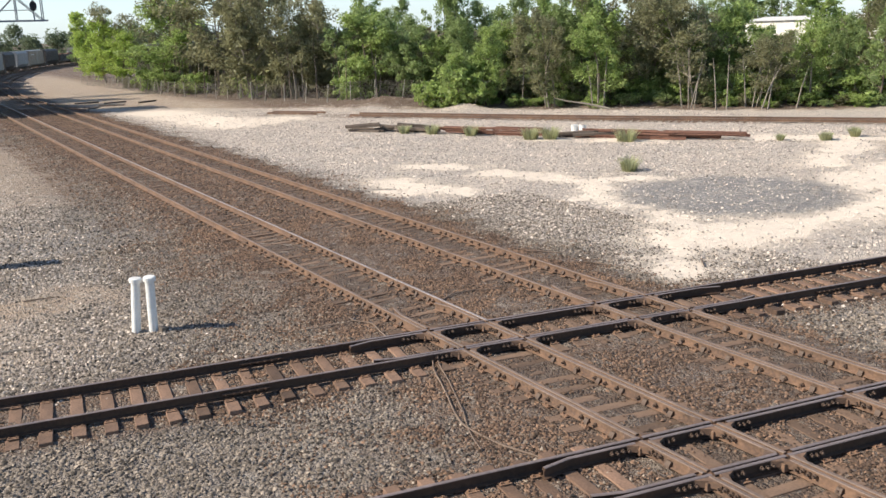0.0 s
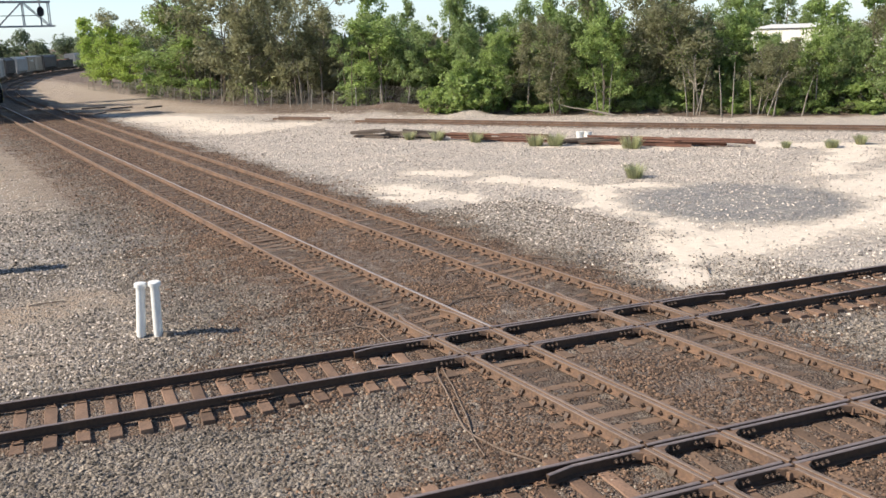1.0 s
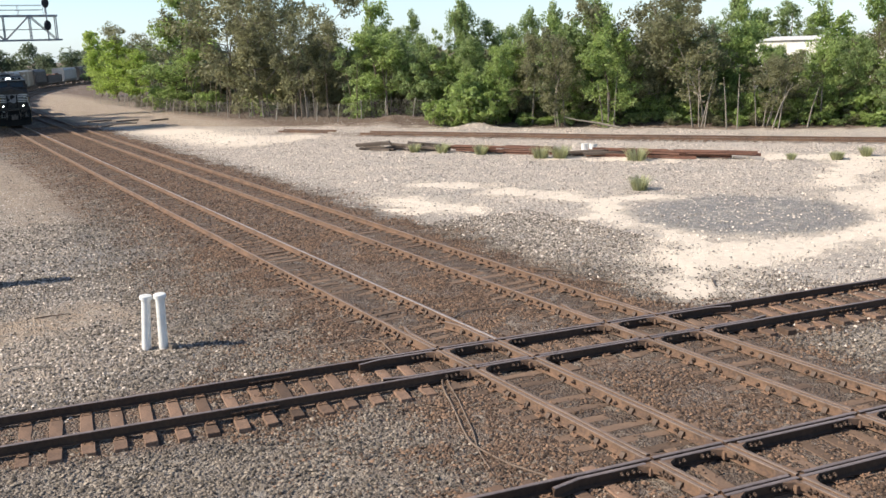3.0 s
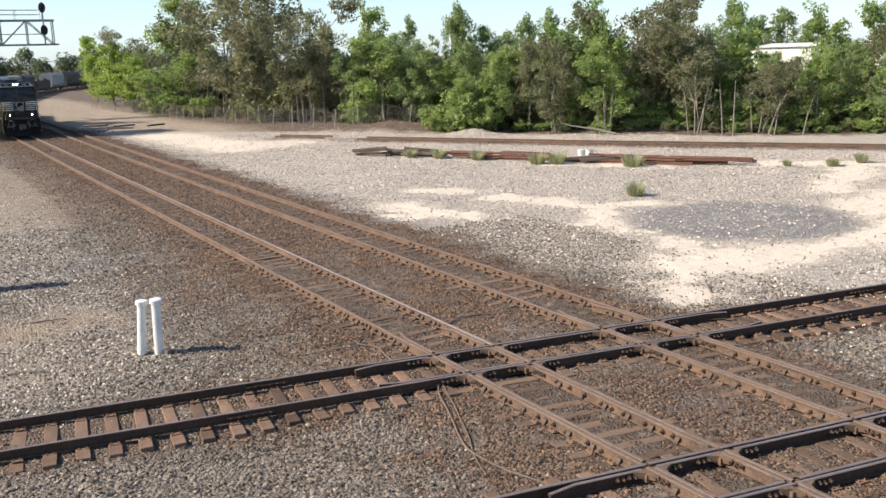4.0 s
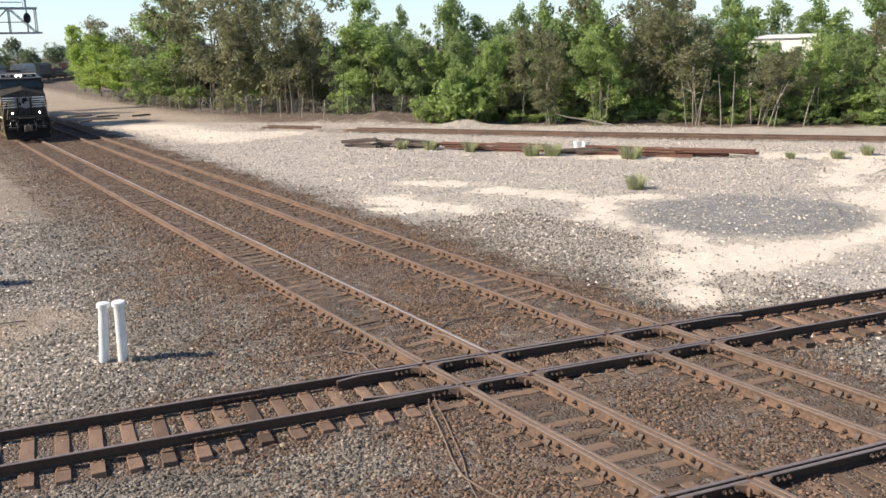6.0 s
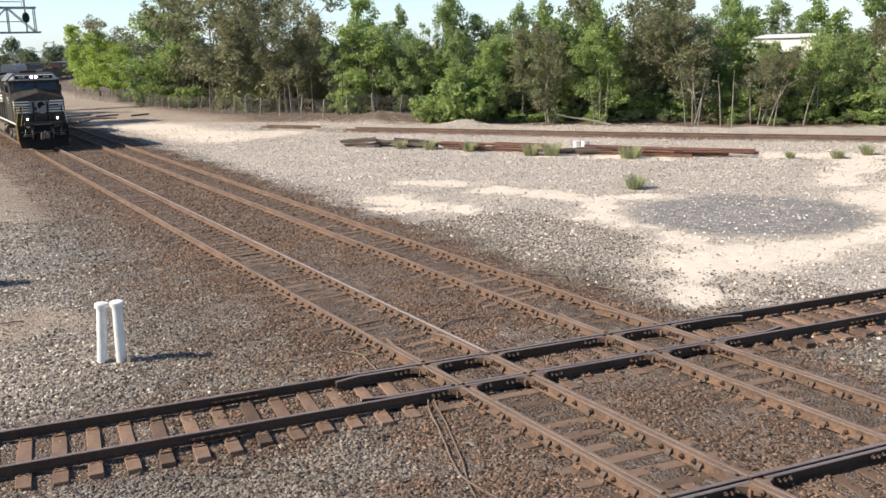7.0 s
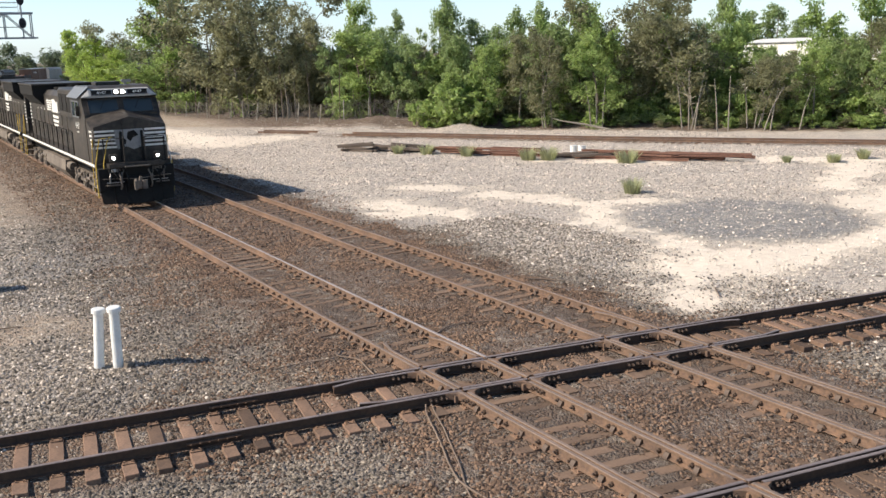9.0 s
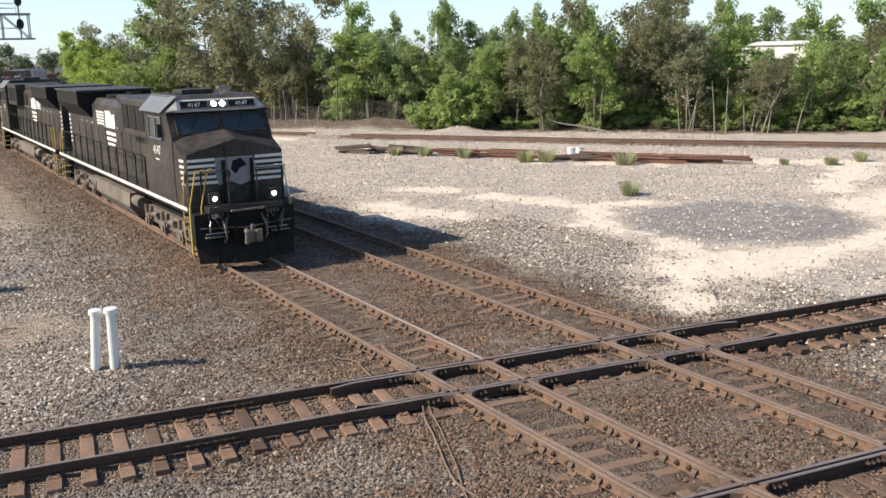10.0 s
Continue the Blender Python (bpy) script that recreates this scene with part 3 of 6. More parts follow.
bolt_me = bpy.data.meshes.new("bolt")
bm = tubed([(0, -0.01, 0), (0, 0.045, 0)], 0.040, 6)
tube(bm, [(0, 0.045, 0), (0, 0.085, 0)], 0.022, 6)
bm.to_mesh(bolt_me)
bm.free()
bolt_me.materials.append(BOLT)
mains = [o for o in scene.objects if o.name.startswith("railway_track")]
crosses = [o for o in scene.objects if o.name.startswith("crossing_track")]
for ti, cx in enumerate((0.0, SPACING)):
    for s in (-1, 1):
        x = cx + s * G
        for o in B_OFF:
            for sb in (-1, 1):
                yc = b_y(x, o + sb * G)
                for face in (-1, 1):
                    for k in range(4):
                        b = new("bolt", bolt_me)
                        b.parent = mains[ti]
                        xo = x + face * (0.016 if face == s else GUARD + 0.016 if face == -s else 0)
                        b.matrix_basis = pose(xo, yc + face * 0.0 + (0.26 + 0.105 * k) * (-1), -0.095 + 0.02 * (k % 2), 0, 0, 90 if face < 0 else -90)
                # on the near side of the crossing rails
                for k in range(4):
                    for side in (-1, 1):
                        q = BDIR * ((x - BNOR.x * (o + sb * G)) / BDIR.x + side * (0.27 + 0.105 * k)) + BNOR * (o + sb * G - (0.02 if sb < 0 else GUARD + 0.02))
                        b = new("bolt", bolt_me)
                        b.parent = crosses[B_OFF.index(o)]
                        b.matrix_basis = pose(q.x, q.y, -0.095 + 0.015 * (k % 2), 0, 0, 180 + math.degrees(TH))

# bolts and clips along the sunny side of the main rails
for ti, cx in enumerate((0.0, SPACING)):
    for s in (-1, 1):
        x = cx + s * G
        xo = x - 0.014 if s < 0 else x - GUARD - 0.014
        for k in range(52):
            y = -8.2 + k * 0.42 + rnd.uniform(-0.12, 0.12)
            if min(abs(b_off(x, y) - o - sb * G) for o in B_OFF for sb in (-1, 1)) < 0.75:
                continue
            b = new("bolt", bolt_me)
            b.parent = mains[ti]
            b.matrix_basis = pose(xo if y < 3.2 else x - 0.014, y, -0.11 + rnd.uniform(-0.025, 0.02), 0, 0, 90)

brace_me = bpy.data.meshes.new("rail_brace")
bm = prismed([(-0.004, -0.05), (0.085, -0.05), (0.075, -0.015), (0.03, 0.045), (-0.004, 0.05)], -0.05, 0.05)
bm.to_mesh(brace_me)
bm.free()
brace_me.materials.append(BOLT)
for ti, cx in enumerate((0.0, SPACING)):
    for s in (-1, 1):
        x = cx + s * G
        for k in range(24):
            y = -9.0 + k * 0.66 + rnd.uniform(-0.05, 0.05)
            if min(abs(b_off(x, y) - o - sb * G) for o in B_OFF for sb in (-1, 1)) < 0.5:
                continue
            for face in (-1, 1):
                b = new("rail_brace", brace_me)
                b.parent = mains[ti]
                inside = face == -s and y < 3.2
                b.matrix_basis = pose(x + face * ((GUARD if inside else 0) + 0.016), y + 0.1 * face, -0.125, 0, 0, 90 if face < 0 else -90)

# the siding behind, partly buried
tr = thing("siding_track", "rusty siding track half buried in gravel", "railway track", kind="structure")
spts = [Vector((*p, 0)) for p in SIDING[1:]]
for s in (-1, 1):
    pts = []
    for i, p in enumerate(spts):
        d = (spts[min(i + 1, 3)] - spts[max(i - 1, 0)]).normalized()
        pts.append(p + Vector((d.y, -d.x, 0)) * s * G + Vector((0, 0, 0.02)))
    rail("rail", pts, [RAIL_SIDE, RAIL_TOP], tr)
rail("rail", [(18.0, 61.2, -0.02), (20.8, 57.0, -0.03)], [RAIL_SIDE, RAIL_TOP], tr)
rail("rail", [(18.9, 62.2, -0.02), (21.9, 57.6, -0.03)], [RAIL_SIDE, RAIL_TOP], tr)
d = (spts[1] - spts[0]).normalized()
for k in range(60):
    p = spts[0].lerp(spts[1], k * 0.53 / (spts[1] - spts[0]).length) if k * 0.53 < 20.4 else spts[1].lerp(spts[2], (k * 0.53 - 20.4) / (spts[2] - spts[1]).length)
    set_tie(tr, TIES, p.x, p.y, math.degrees(math.atan2(d.y, d.x)) + 90, z=-0.2, gauge=False, rnd=rnd)

# ---- stones lying on the ground ----
OCT = np.array([(1, 0, 0), (-1, 0, 0), (0, 1, 0), (0, -1, 0), (0, 0, 1)], float)
OCT_F = np.array([(0, 2, 4), (2, 1, 4), (1, 3, 4), (3, 0, 4)])   # their undersides lie in the ground


def stones(name, label, xs, ys, size, material, zoff=0.0):
    n = len(xs)
    r = np.random.default_rng(len(xs))
    sc = size * (0.55 + 0.9 * r.random(n) ** 1.5)
    v = OCT[None] * (0.6 + 0.7 * r.random((n, 5, 1))) + 0.28 * (r.random((n, 5, 3)) - 0.5)
    a = r.random(n) * 6.283
    b = (r.random(n) - 0.5) * 1.3
    ca, sa, cb, sb = np.cos(a)[:, None], np.sin(a)[:, None], np.cos(b)[:, None], np.sin(b)[:, None]
    v[..., 2] *= 0.85
    x, y, z = v[..., 0], v[..., 1], v[..., 2]
    y, z = y * cb - z * sb, y * sb + z * cb
    x, y = x * ca - y * sa, x * sa + y * ca
    v = np.stack([x, y, z], -1) * sc[:, None, None]
    v[..., 0] += xs[:, None]
    v[..., 1] += ys[:, None]
    v[..., 2] += (height(xs, ys) + sc * 0.24 + zoff)[:, None]
    f = (OCT_F[None] + (np.arange(n) * 5)[:, None, None]).reshape(-1, 3)
    return tagged(new(name, raw_mesh(name, v.reshape(-1, 3), f, material, 3)), label, "ballast", kind="stuff")


def scatter(n, x0, x1, y0, y1, keep):
    r = np.random.default_rng(n)
    x, y = r.uniform(x0, x1, n), r.uniform(y0, y1, n)
    k = r.random(n) < keep(x, y)
    return x[k], y[k]


def off_rails(x, y):
    """1 away from rails and tie tops of the visible ties."""
    ok = np.ones_like(x)
    for cx in (0.0, SPACING):
        for s in (-1, 1):
            ok *= np.abs(x - cx - s * (G - 0.05)) > 0.16
    for o in B_OFF:
        for s in (-1, 1):
            ok *= np.abs(b_off(x, y) - o - s * (G - 0.03)) > 0.15
        along = x * BDIR.x + y * BDIR.y + 42.0
        on_tie = np.abs((along + 0.2675) % 0.535 - 0.2675) < 0.15
        vis = (np.abs(b_off(x, y) - o) < 1.32) & ((x < -1.3) | (x > 6.2))
        ok *= ~(vis & on_tie) | (vnoise(x, y, 0.4) > 0.62)
    return ok


def in_track(x):
    return np.maximum(1 - step(0.9, 1.3, np.abs(x)), 1 - step(0.9, 1.3, np.abs(x - SPACING)))


mk = lambda x, y: masks(x, y)
stones("ballast_stones", "brown oil-stained ballast stones round the tracks", *scatter(190000, -6, 11, -9, 17, lambda x, y: off_rails(x, y) * np.clip(mk(x, y)[1] * 1.3, 0, 1) * (1 - 0.5 * mk(x, y)[4]) * (0.15 + 0.85 * step(0.35, 0.6, vnoise(x, y, 0.8))) * (1 - 0.78 * in_track(x)) * (1 - 0.35 * (np.abs(y + 2.5) < 4.5) * (np.abs(x - 2.1) < 4))), 0.032, STONE_BROWN)
stones("gravel_stones", "grey and tan gravel stones beside the tracks", *scatter(190000, -13, 12, -9, 16, lambda x, y: off_rails(x, y) * (1 - mk(x, y)[1]) * (1 - np.clip(1.2 * mk(x, y)[2], 0, 0.85)) * (1 - mk(x, y)[0]) * (1 - 0.5 * mk(x, y)[4])), 0.033, STONE_GREY)
stones("far_gravel_stones", "grey gravel stones on the far verge", *scatter(45000, -13, -1.5, 15, 60, lambda x, y: (1 - 0.5 * mk(x, y)[4]) * (1 - np.clip(1.6 * mk(x, y)[2], 0, 0.97)) * (1 - 0.75 * mk(x, y)[1])), 0.045, STONE_GREY)
stones("far_ballast_stones", "brown stained ballast stones along the main line", *scatter(75000, -4, 9, 16, 88, lambda x, y: off_rails(x, y) * np.clip(mk(x, y)[1], 0, 1) * (1 - 0.6 * in_track(x))), 0.045, STONE_BROWN)
stones("verge_stones", "pale grey crushed stones on the open verge", *scatter(60000, -13, -3, 2, 40, lambda x, y: 1.0 * mk(x, y)[4] * (1 - 0.95 * mk(x, y)[2])), 0.034, STONE_PALE)
stones("pale_stones", "pale crushed stones on the open yard", *scatter(120000, 5, 44, -6, 68, lambda x, y: mk(x, y)[4] * (1 - 0.6 * mk(x, y)[3]) * (1 - 0.82 * mk(x, y)[0]) * (1 - 0.6 * mk(x, y)[2]) * (1 - mk(x, y)[1]) * 0.8), 0.046, STONE_PALE)


# ---- trees ----
def leaves(centres, radii, per, size, r, flat=0.75):
    """Small folded leaves in a shell round each clump."""
    n = len(centres) * per
    c = np.repeat(centres, per, 0)
    rad = np.repeat(radii, per)
    d = r.normal(size=(n, 3))
    d /= np.linalg.norm(d, axis=1)[:, None]
    p = c + d * (rad * (0.35 + 0.75 * r.random(n) ** 0.5))[:, None] * np.array([1, 1, flat])
    u = r.normal(size=(n, 3))
    w = d * 0.6 + r.normal(size=(n, 3)) * 0.7 + np.array([0, 0, 0.5])
    u -= w * (np.sum(u * w, 1) / np.sum(w * w, 1))[:, None]
    u /= np.linalg.norm(u, axis=1)[:, None]
    s = np.cross(w, u)
    s /= np.linalg.norm(s, axis=1)[:, None]
    w /= np.linalg.norm(w, axis=1)[:, None]
    L = size * (0.6 + 0.8 * r.random(n))[:, None]
    v = np.stack([p - u * L, p + s * L * 0.42 - w * L * 0.12, p + u * L, p - s * L * 0.42 - w * L * 0.12], 1)
    return v.reshape(-1, 3), np.arange(n * 4).reshape(-1, 4)


def tree_meshes(seed, h, spread, leaf, bark, clumps=80, per=70, size=0.16, low=0.3, conic=0.0, stems=1):
    """Trunk and crown meshes of a tree h metres high."""
    r = np.random.default_rng(seed)
    bm = bmesh.new()
    cc, rr = [], []
    for st in range(stems):
        lean = r.uniform(-0.11, 0.11, 2) * (1 + stems)
        base = r.uniform(-0.35, 0.35, 2) * (stems > 1)
        pts, rad = [], []
        for i in range(8):
            t = i / 7
            pts.append((base[0] + lean[0] * h * t * t + 0.28 * math.sin(5 * t + seed), base[1] + lean[1] * h * t * t + 0.25 * math.cos(6 * t + seed), -0.3 + t * h * 0.9))
            rad.append(max(0.02, (0.0115 * h + 0.02) * (1 - t) ** 0.8 / math.sqrt(stems)))
        tube(bm, pts, rad, 6)
        nl = int(16 / stems) + 3
        for k in range(nl):
            t = low + (0.95 - low) * (k + r.random()) / nl
            i = min(6, int(t * 7))
            p = Vector(pts[i]).lerp(Vector(pts[i + 1]), t * 7 - i)
            az = r.uniform(0, 6.283)
            prof = math.sin(math.pi * min(1, 0.18 + 0.82 * (t - low) / (1 - low))) ** 0.7 * (1 - conic * (t - low))
            ln = spread * (0.45 + 0.65 * r.random()) * max(0.25, prof)
            tip = p + Vector((math.cos(az) * ln, math.sin(az) * ln, ln * r.uniform(0.15, 0.7)))
            midp = p.lerp(tip, 0.5) + Vector((0, 0, -0.06 * ln))
            tube(bm, [p, midp, tip], [0.008 * h * (1.1 - t), 0.005 * h * (1.1 - t), 0.01], 4)
            for q in range(max(2, int(clumps / stems / nl))):
                w = r.uniform(0.35, 1.1)
                cpos = p.lerp(tip, w) + Vector(r.normal(size=3) * 0.28 * spread * 0.5)
                cc.append(cpos)
                rr.append(r.uniform(0.4, 0.85) * spread * 0.30)
    top = Vector(pts[-1])
    for q in range(5):
        cc.append(top + Vector(r.normal(size=3) * 0.25))
        rr.append(spread * 0.2)
    v, f = leaves(np.array([tuple(c) for c in cc]), np.array(rr), per, size, r)
    trunk = bpy.data.meshes.new("trunk")
    bm.to_mesh(trunk)
    bm.free()
    trunk.materials.append(bark)
    return trunk, raw_mesh("crown", v, f, leaf)


def tree(meshes, m, label, name="tree", group=""):
    t = thing(name, label, "bush" if name == "bush" else "tree", m, group)
    for nm, me in zip(("trunk", "crown"), meshes):
        o = new(nm, me)
        o.parent = t
    return t


KINDS = {
    "bright": [tree_meshes(11 + i, 9.0, 2.9, LEAF_BRIGHT, BARK, 110, 60, 0.145, low=0.10) for i in range(3)],
    "mid": [tree_meshes(31 + i, 9.0, 2.6, LEAF_MID, BARK, 105, 60, 0.14, low=0.08) for i in range(3)],
    "olive": [tree_meshes(51 + i, 9.0, 2.8, LEAF_OLIVE, BARK_PALE, 110, 60, 0.125, low=0.2, stems=2) for i in range(3)],
    "yellow": [tree_meshes(71 + i, 9.0, 2.8, LEAF_YELLOW, BARK, 105, 60, 0.15, low=0.14) for i in range(2)],
}
LABELS = {"bright": "bright green broadleaf tree at the yard's edge", "mid": "slender green broadleaf tree in the tree belt", "olive": "dull olive tree with bare pale stems", "yellow": "yellow-green leafy tree behind the fence"}
# kind, x, y, height, crown width
TREES = (("yellow", 23.4, 161.5, 12.0, 6.5), ("yellow", 22.8, 143.7, 10.5, 6.7), ("yellow", 21.4, 144.0, 8.6, 6.5), ("yellow", 22.8, 166.1, 8.1, 5.0),
         ("yellow", 21.9, 132.0, 7.9, 5.2), ("olive", 25.7, 136.8, 12.2, 6.7), ("bright", 21.0, 106.0, 8.4, 7.6), ("bright", 23.4, 109.0, 16.3, 6.9),
         ("olive", 23.5, 91.8, 15.3, 9.3), ("olive", 24.4, 81.0, 15.4, 8.5), ("olive", 26.4, 75.6, 13.2, 6.2), ("olive", 28.5, 74.0, 9.8, 5.2),
         ("olive", 23.0, 81.5, 9.3, 5.5), ("bright", 30.6, 66.7, 8.3, 5.8), ("bright", 34.3, 78.0, 12.0, 4.9), ("mid", 32.9, 63.6, 7.8, 3.6),
         ("bright", 35.3, 70.6, 8.6, 3.9), ("mid", 36.2, 62.8, 10.2, 3.6), ("mid", 37.9, 60.9, 11.0, 3.6), ("bright", 33.0, 54.3, 4.8, 2.8),
         ("bright", 35.2, 52.4, 7.0, 3.3), ("mid", 38.7, 59.2, 9.0, 4.1), ("mid", 42.1, 58.4, 10.0, 3.3), ("mid", 44.0, 57.9, 10.2, 3.4),
         ("olive", 38.2, 47.6, 7.9, 3.8), ("bright", 44.8, 53.9, 10.7, 4.5), ("bright", 45.7, 51.5, 9.6, 3.3), ("bright", 40.6, 44.2, 7.6, 4.0),
         ("olive", 47.0, 48.6, 11.6, 5.5), ("olive", 47.3, 45.2, 11.1, 5.3), ("olive", 46.7, 39.9, 8.5, 5.1), ("bright", 52.5, 39.5, 8.2, 4.0),
         ("olive", 48.8, 34.6, 5.6, 3.6), ("olive", 51.0, 33.8, 5.3, 2.8), ("bright", 52.0, 32.6, 6.0, 3.2), ("bright", 60.8, 37.7, 9.7, 4.6),
         ("mid", 52.6, 35.6, 5.7, 4.1), ("bright", 53.9, 38.7, 6.1, 2.9), ("mid", 54.5, 31.4, 6.5, 3.1), ("bright", 58.9, 32.5, 9.8, 4.2),
         ("mid", 53.9, 27.7, 7.4, 3.4), ("bright", 56.9, 27.4, 9.0, 3.9), ("mid", 58.3, 26.0, 8.6, 4.3), ("bright", 59.1, 23.8, 8.9, 4.2),
         ("mid", 64.1, 121.3, 12.8, 4.1), ("mid", 52.9, 105.2, 9.9, 4.9), ("mid", 56.6, 101.3, 8.8, 4.9), ("mid", 91.1, 78.9, 13.2, 5.3),
         ("bright", 79.1, 64.3, 11.3, 4.1), ("mid", 146.2, 117.9, 12.6, 7.0), ("mid", 148.9, 114.4, 14.3, 9.3), ("mid", 151.5, 110.9, 11.4, 6.9),
         ("mid", 36.6, 87.9, 8.2, 4.8), ("mid", 35.4, 91.9, 8.2, 6.3), ("olive", 31.5, 93.4, 12.3, 6.3), ("olive", 25.5, 109.0, 12.3, 6.8),
         ("mid", 53.3, 78.3, 9.1, 4.8), ("mid", 62.0, 57.6, 10.0, 5.4), ("mid", 28.3, 156.9, 9.6, 6.1), ("mid", 60.1, 48.1, 8.0, 3.8),
         ("mid", 55.2, 47.1, 7.0, 3.7), ("olive", 49.2, 50.6, 7.6, 4.2), ("mid", 45.9, 54.1, 7.3, 4.3), ("mid", 43.3, 58.6, 6.9, 4.4),
         ("mid", 39.0, 65.4, 7.0, 4.6), ("mid", 37.9, 261.8, 9.1, 4.8), ("mid", 67.2, 35.0, 8.5, 5.0), ("mid", 30.0, 69.6, 8.6, 4.5),
         ("bright", 32.3, 68.8, 7.2, 4.6), ("olive", 34.0, 66.9, 6.7, 4.5), ("mid", 34.3, 62.7, 6.9, 4.4), ("bright", 36.5, 61.9, 7.7, 4.4),
         ("mid", 36.4, 57.5, 7.3, 4.2), ("bright", 38.4, 56.5, 6.8, 4.2), ("olive", 39.4, 54.1, 7.7, 4.1), ("mid", 39.7, 50.8, 8.6, 4.0),
         ("bright", 43.7, 52.5, 8.7, 4.2), ("mid", 42.3, 47.4, 7.5, 3.9), ("bright", 43.6, 45.9, 8.4, 3.9), ("olive", 44.9, 44.3, 8.7, 3.9),
         ("mid", 49.4, 46.1, 9.4, 4.0), ("bright", 48.0, 41.8, 8.4, 3.8), ("mid", 52.2, 43.1, 7.7, 4.0), ("bright", 54.0, 41.9, 8.0, 4.0),
         ("olive", 53.4, 38.8, 5.3, 3.8), ("mid", 55.3, 37.9, 5.3, 3.8), ("bright", 54.4, 34.8, 5.3, 3.7), ("mid", 57.9, 35.2, 6.4, 3.8),
         ("bright", 60.2, 34.5, 6.6, 3.8), ("olive", 58.7, 31.4, 7.9, 3.7), ("mid", 58.8, 29.3, 7.8, 3.6), ("bright", 60.8, 28.6, 7.8, 3.6),
         ("mid", 60.4, 26.4, 7.2, 3.5))
rnd = random.Random(12)
for k, x, y, h, w in TREES:
    m = pose(x, y, float(height(x, y)), 0, 0, rnd.uniform(0, 360)) @ Matrix.Diagonal((w / 4.6, w / 4.6, h / 8.4, 1))
    tree(rnd.choice(KINDS[k]), m, LABELS[k], group="tree belt")
# trees beyond the tracks, whose shadow lies over them
for x, y, h in ((-10.5, 86.0, 19.0), (-11.5, 91.5, 20.0), (-10.5, 97.0, 19.0), (-11.5, 102.5, 20.0), (-10.5, 108.0, 19.0), (-15.0, 86.0, 18.0), (-16.0, 94.0, 20.0), (-15.5, 101.0, 20.0), (-15.0, 113.0, 19.0)):
    m = pose(x, y, -0.3, 0, 0, rnd.uniform(0, 360)) @ Matrix.Diagonal((h / 9, h / 9, h / 9, 1))
    tree(rnd.choice(KINDS["mid"]), m, "tall shade tree beside the main line", group="shade trees")
# undergrowth along the tree belt
BUSHES = [tree_meshes(90 + i, 2.2, 1.5, (LEAF_BRIGHT, LEAF_MID, LEAF_OLIVE)[i % 3], BARK_PALE, 24, 32, 0.14, low=0.05, stems=2) for i in range(4)]
for i in range(110):
    t = rnd.random()
    x, y = 33.0 + t * 27.0, 57.5 - t * 36.0
    o = rnd.uniform(0.3, 5.5)
    x, y = x + 0.8 * o, y + 0.6 * o
    sc = rnd.uniform(0.5, 1.35)
    tree(rnd.choice(BUSHES), pose(x, y, float(height(x, y)), 0, 0, rnd.uniform(0, 360)) @ Matrix.Diagonal((sc * 1.2, sc * 1.2, sc, 1)), "leafy undergrowth bush below the trees", "bush", "undergrowth")
for i in range(85):
    t = rnd.random()
    o = rnd.uniform(-1.3, 1.0)
    x, y = 33.6 + t * 27.0 + 0.8 * o, 56.6 - t * 36.0 + 0.6 * o
    sc = rnd.uniform(0.18, 0.5)
    tree(rnd.choice(BUSHES), pose(x, y, float(height(x, y)), 0, 0, rnd.uniform(0, 360)) @ Matrix.Diagonal((sc * 1.5, sc * 1.5, sc, 1)), "low weeds and vines at the yard's edge", "bush", "edge weeds")
def behind_fence(y):
    return float(np.interp(y, (60, 66, 74, 96, 127, 140), (34, 27.0, 24.2, 21.0, 19.4, 18.4)))


for i in range(12):
    y = 64 + 74 * rnd.random()
    x = behind_fence(y) + rnd.uniform(0.6, 4.0)
    sc = rnd.uniform(0.5, 1.0)
    tree(BUSHES[2], pose(x, y, float(height(x, y)), 0, 0, rnd.uniform(0, 360)) @ Matrix.Diagonal((sc * 1.2, sc * 1.2, sc, 1)), "dry olive brush behind the fence", "bush", "undergrowth")
for i in range(44):
    y = 64 + 50 * rnd.random() ** 1.4
    x = behind_fence(y) + rnd.uniform(0.5, 5.0)
    h = rnd.uniform(3.5, 6.0)
    dx, dy = rnd.uniform(-0.5, 0.5), rnd.uniform(-0.5, 0.5)
    bm = tubed([(0, 0, -0.2), (dx * 0.3, dy * 0.3, h * 0.5), (dx, dy, h)], [rnd.uniform(0.05, 0.1), 0.05, 0.02], 6)
    ob = tagged(part("sapling_stem", bm, BARK_PALE if i % 3 == 0 else BARK), "slender bare sapling stem behind the fence", "tree stem", "sapling stems")
    ob.matrix_basis = pose(x, y, float(height(x, y)))
for x, y, sc in ((32.4, 53.6, 1.9), (33.8, 52.0, 1.5), (31.4, 56.6, 1.2), (29.0, 67.0, 1.2), (25.0, 84.0, 1.3), (22.5, 98.0, 1.3), (20.6, 112.0, 1.4)):
    tree(BUSHES[0], pose(x, y, float(height(x, y)), 0, 0, x * 70) @ Matrix.Diagonal((sc, sc, sc, 1)), "bright green shrub beside the fence", "bush", "undergrowth")


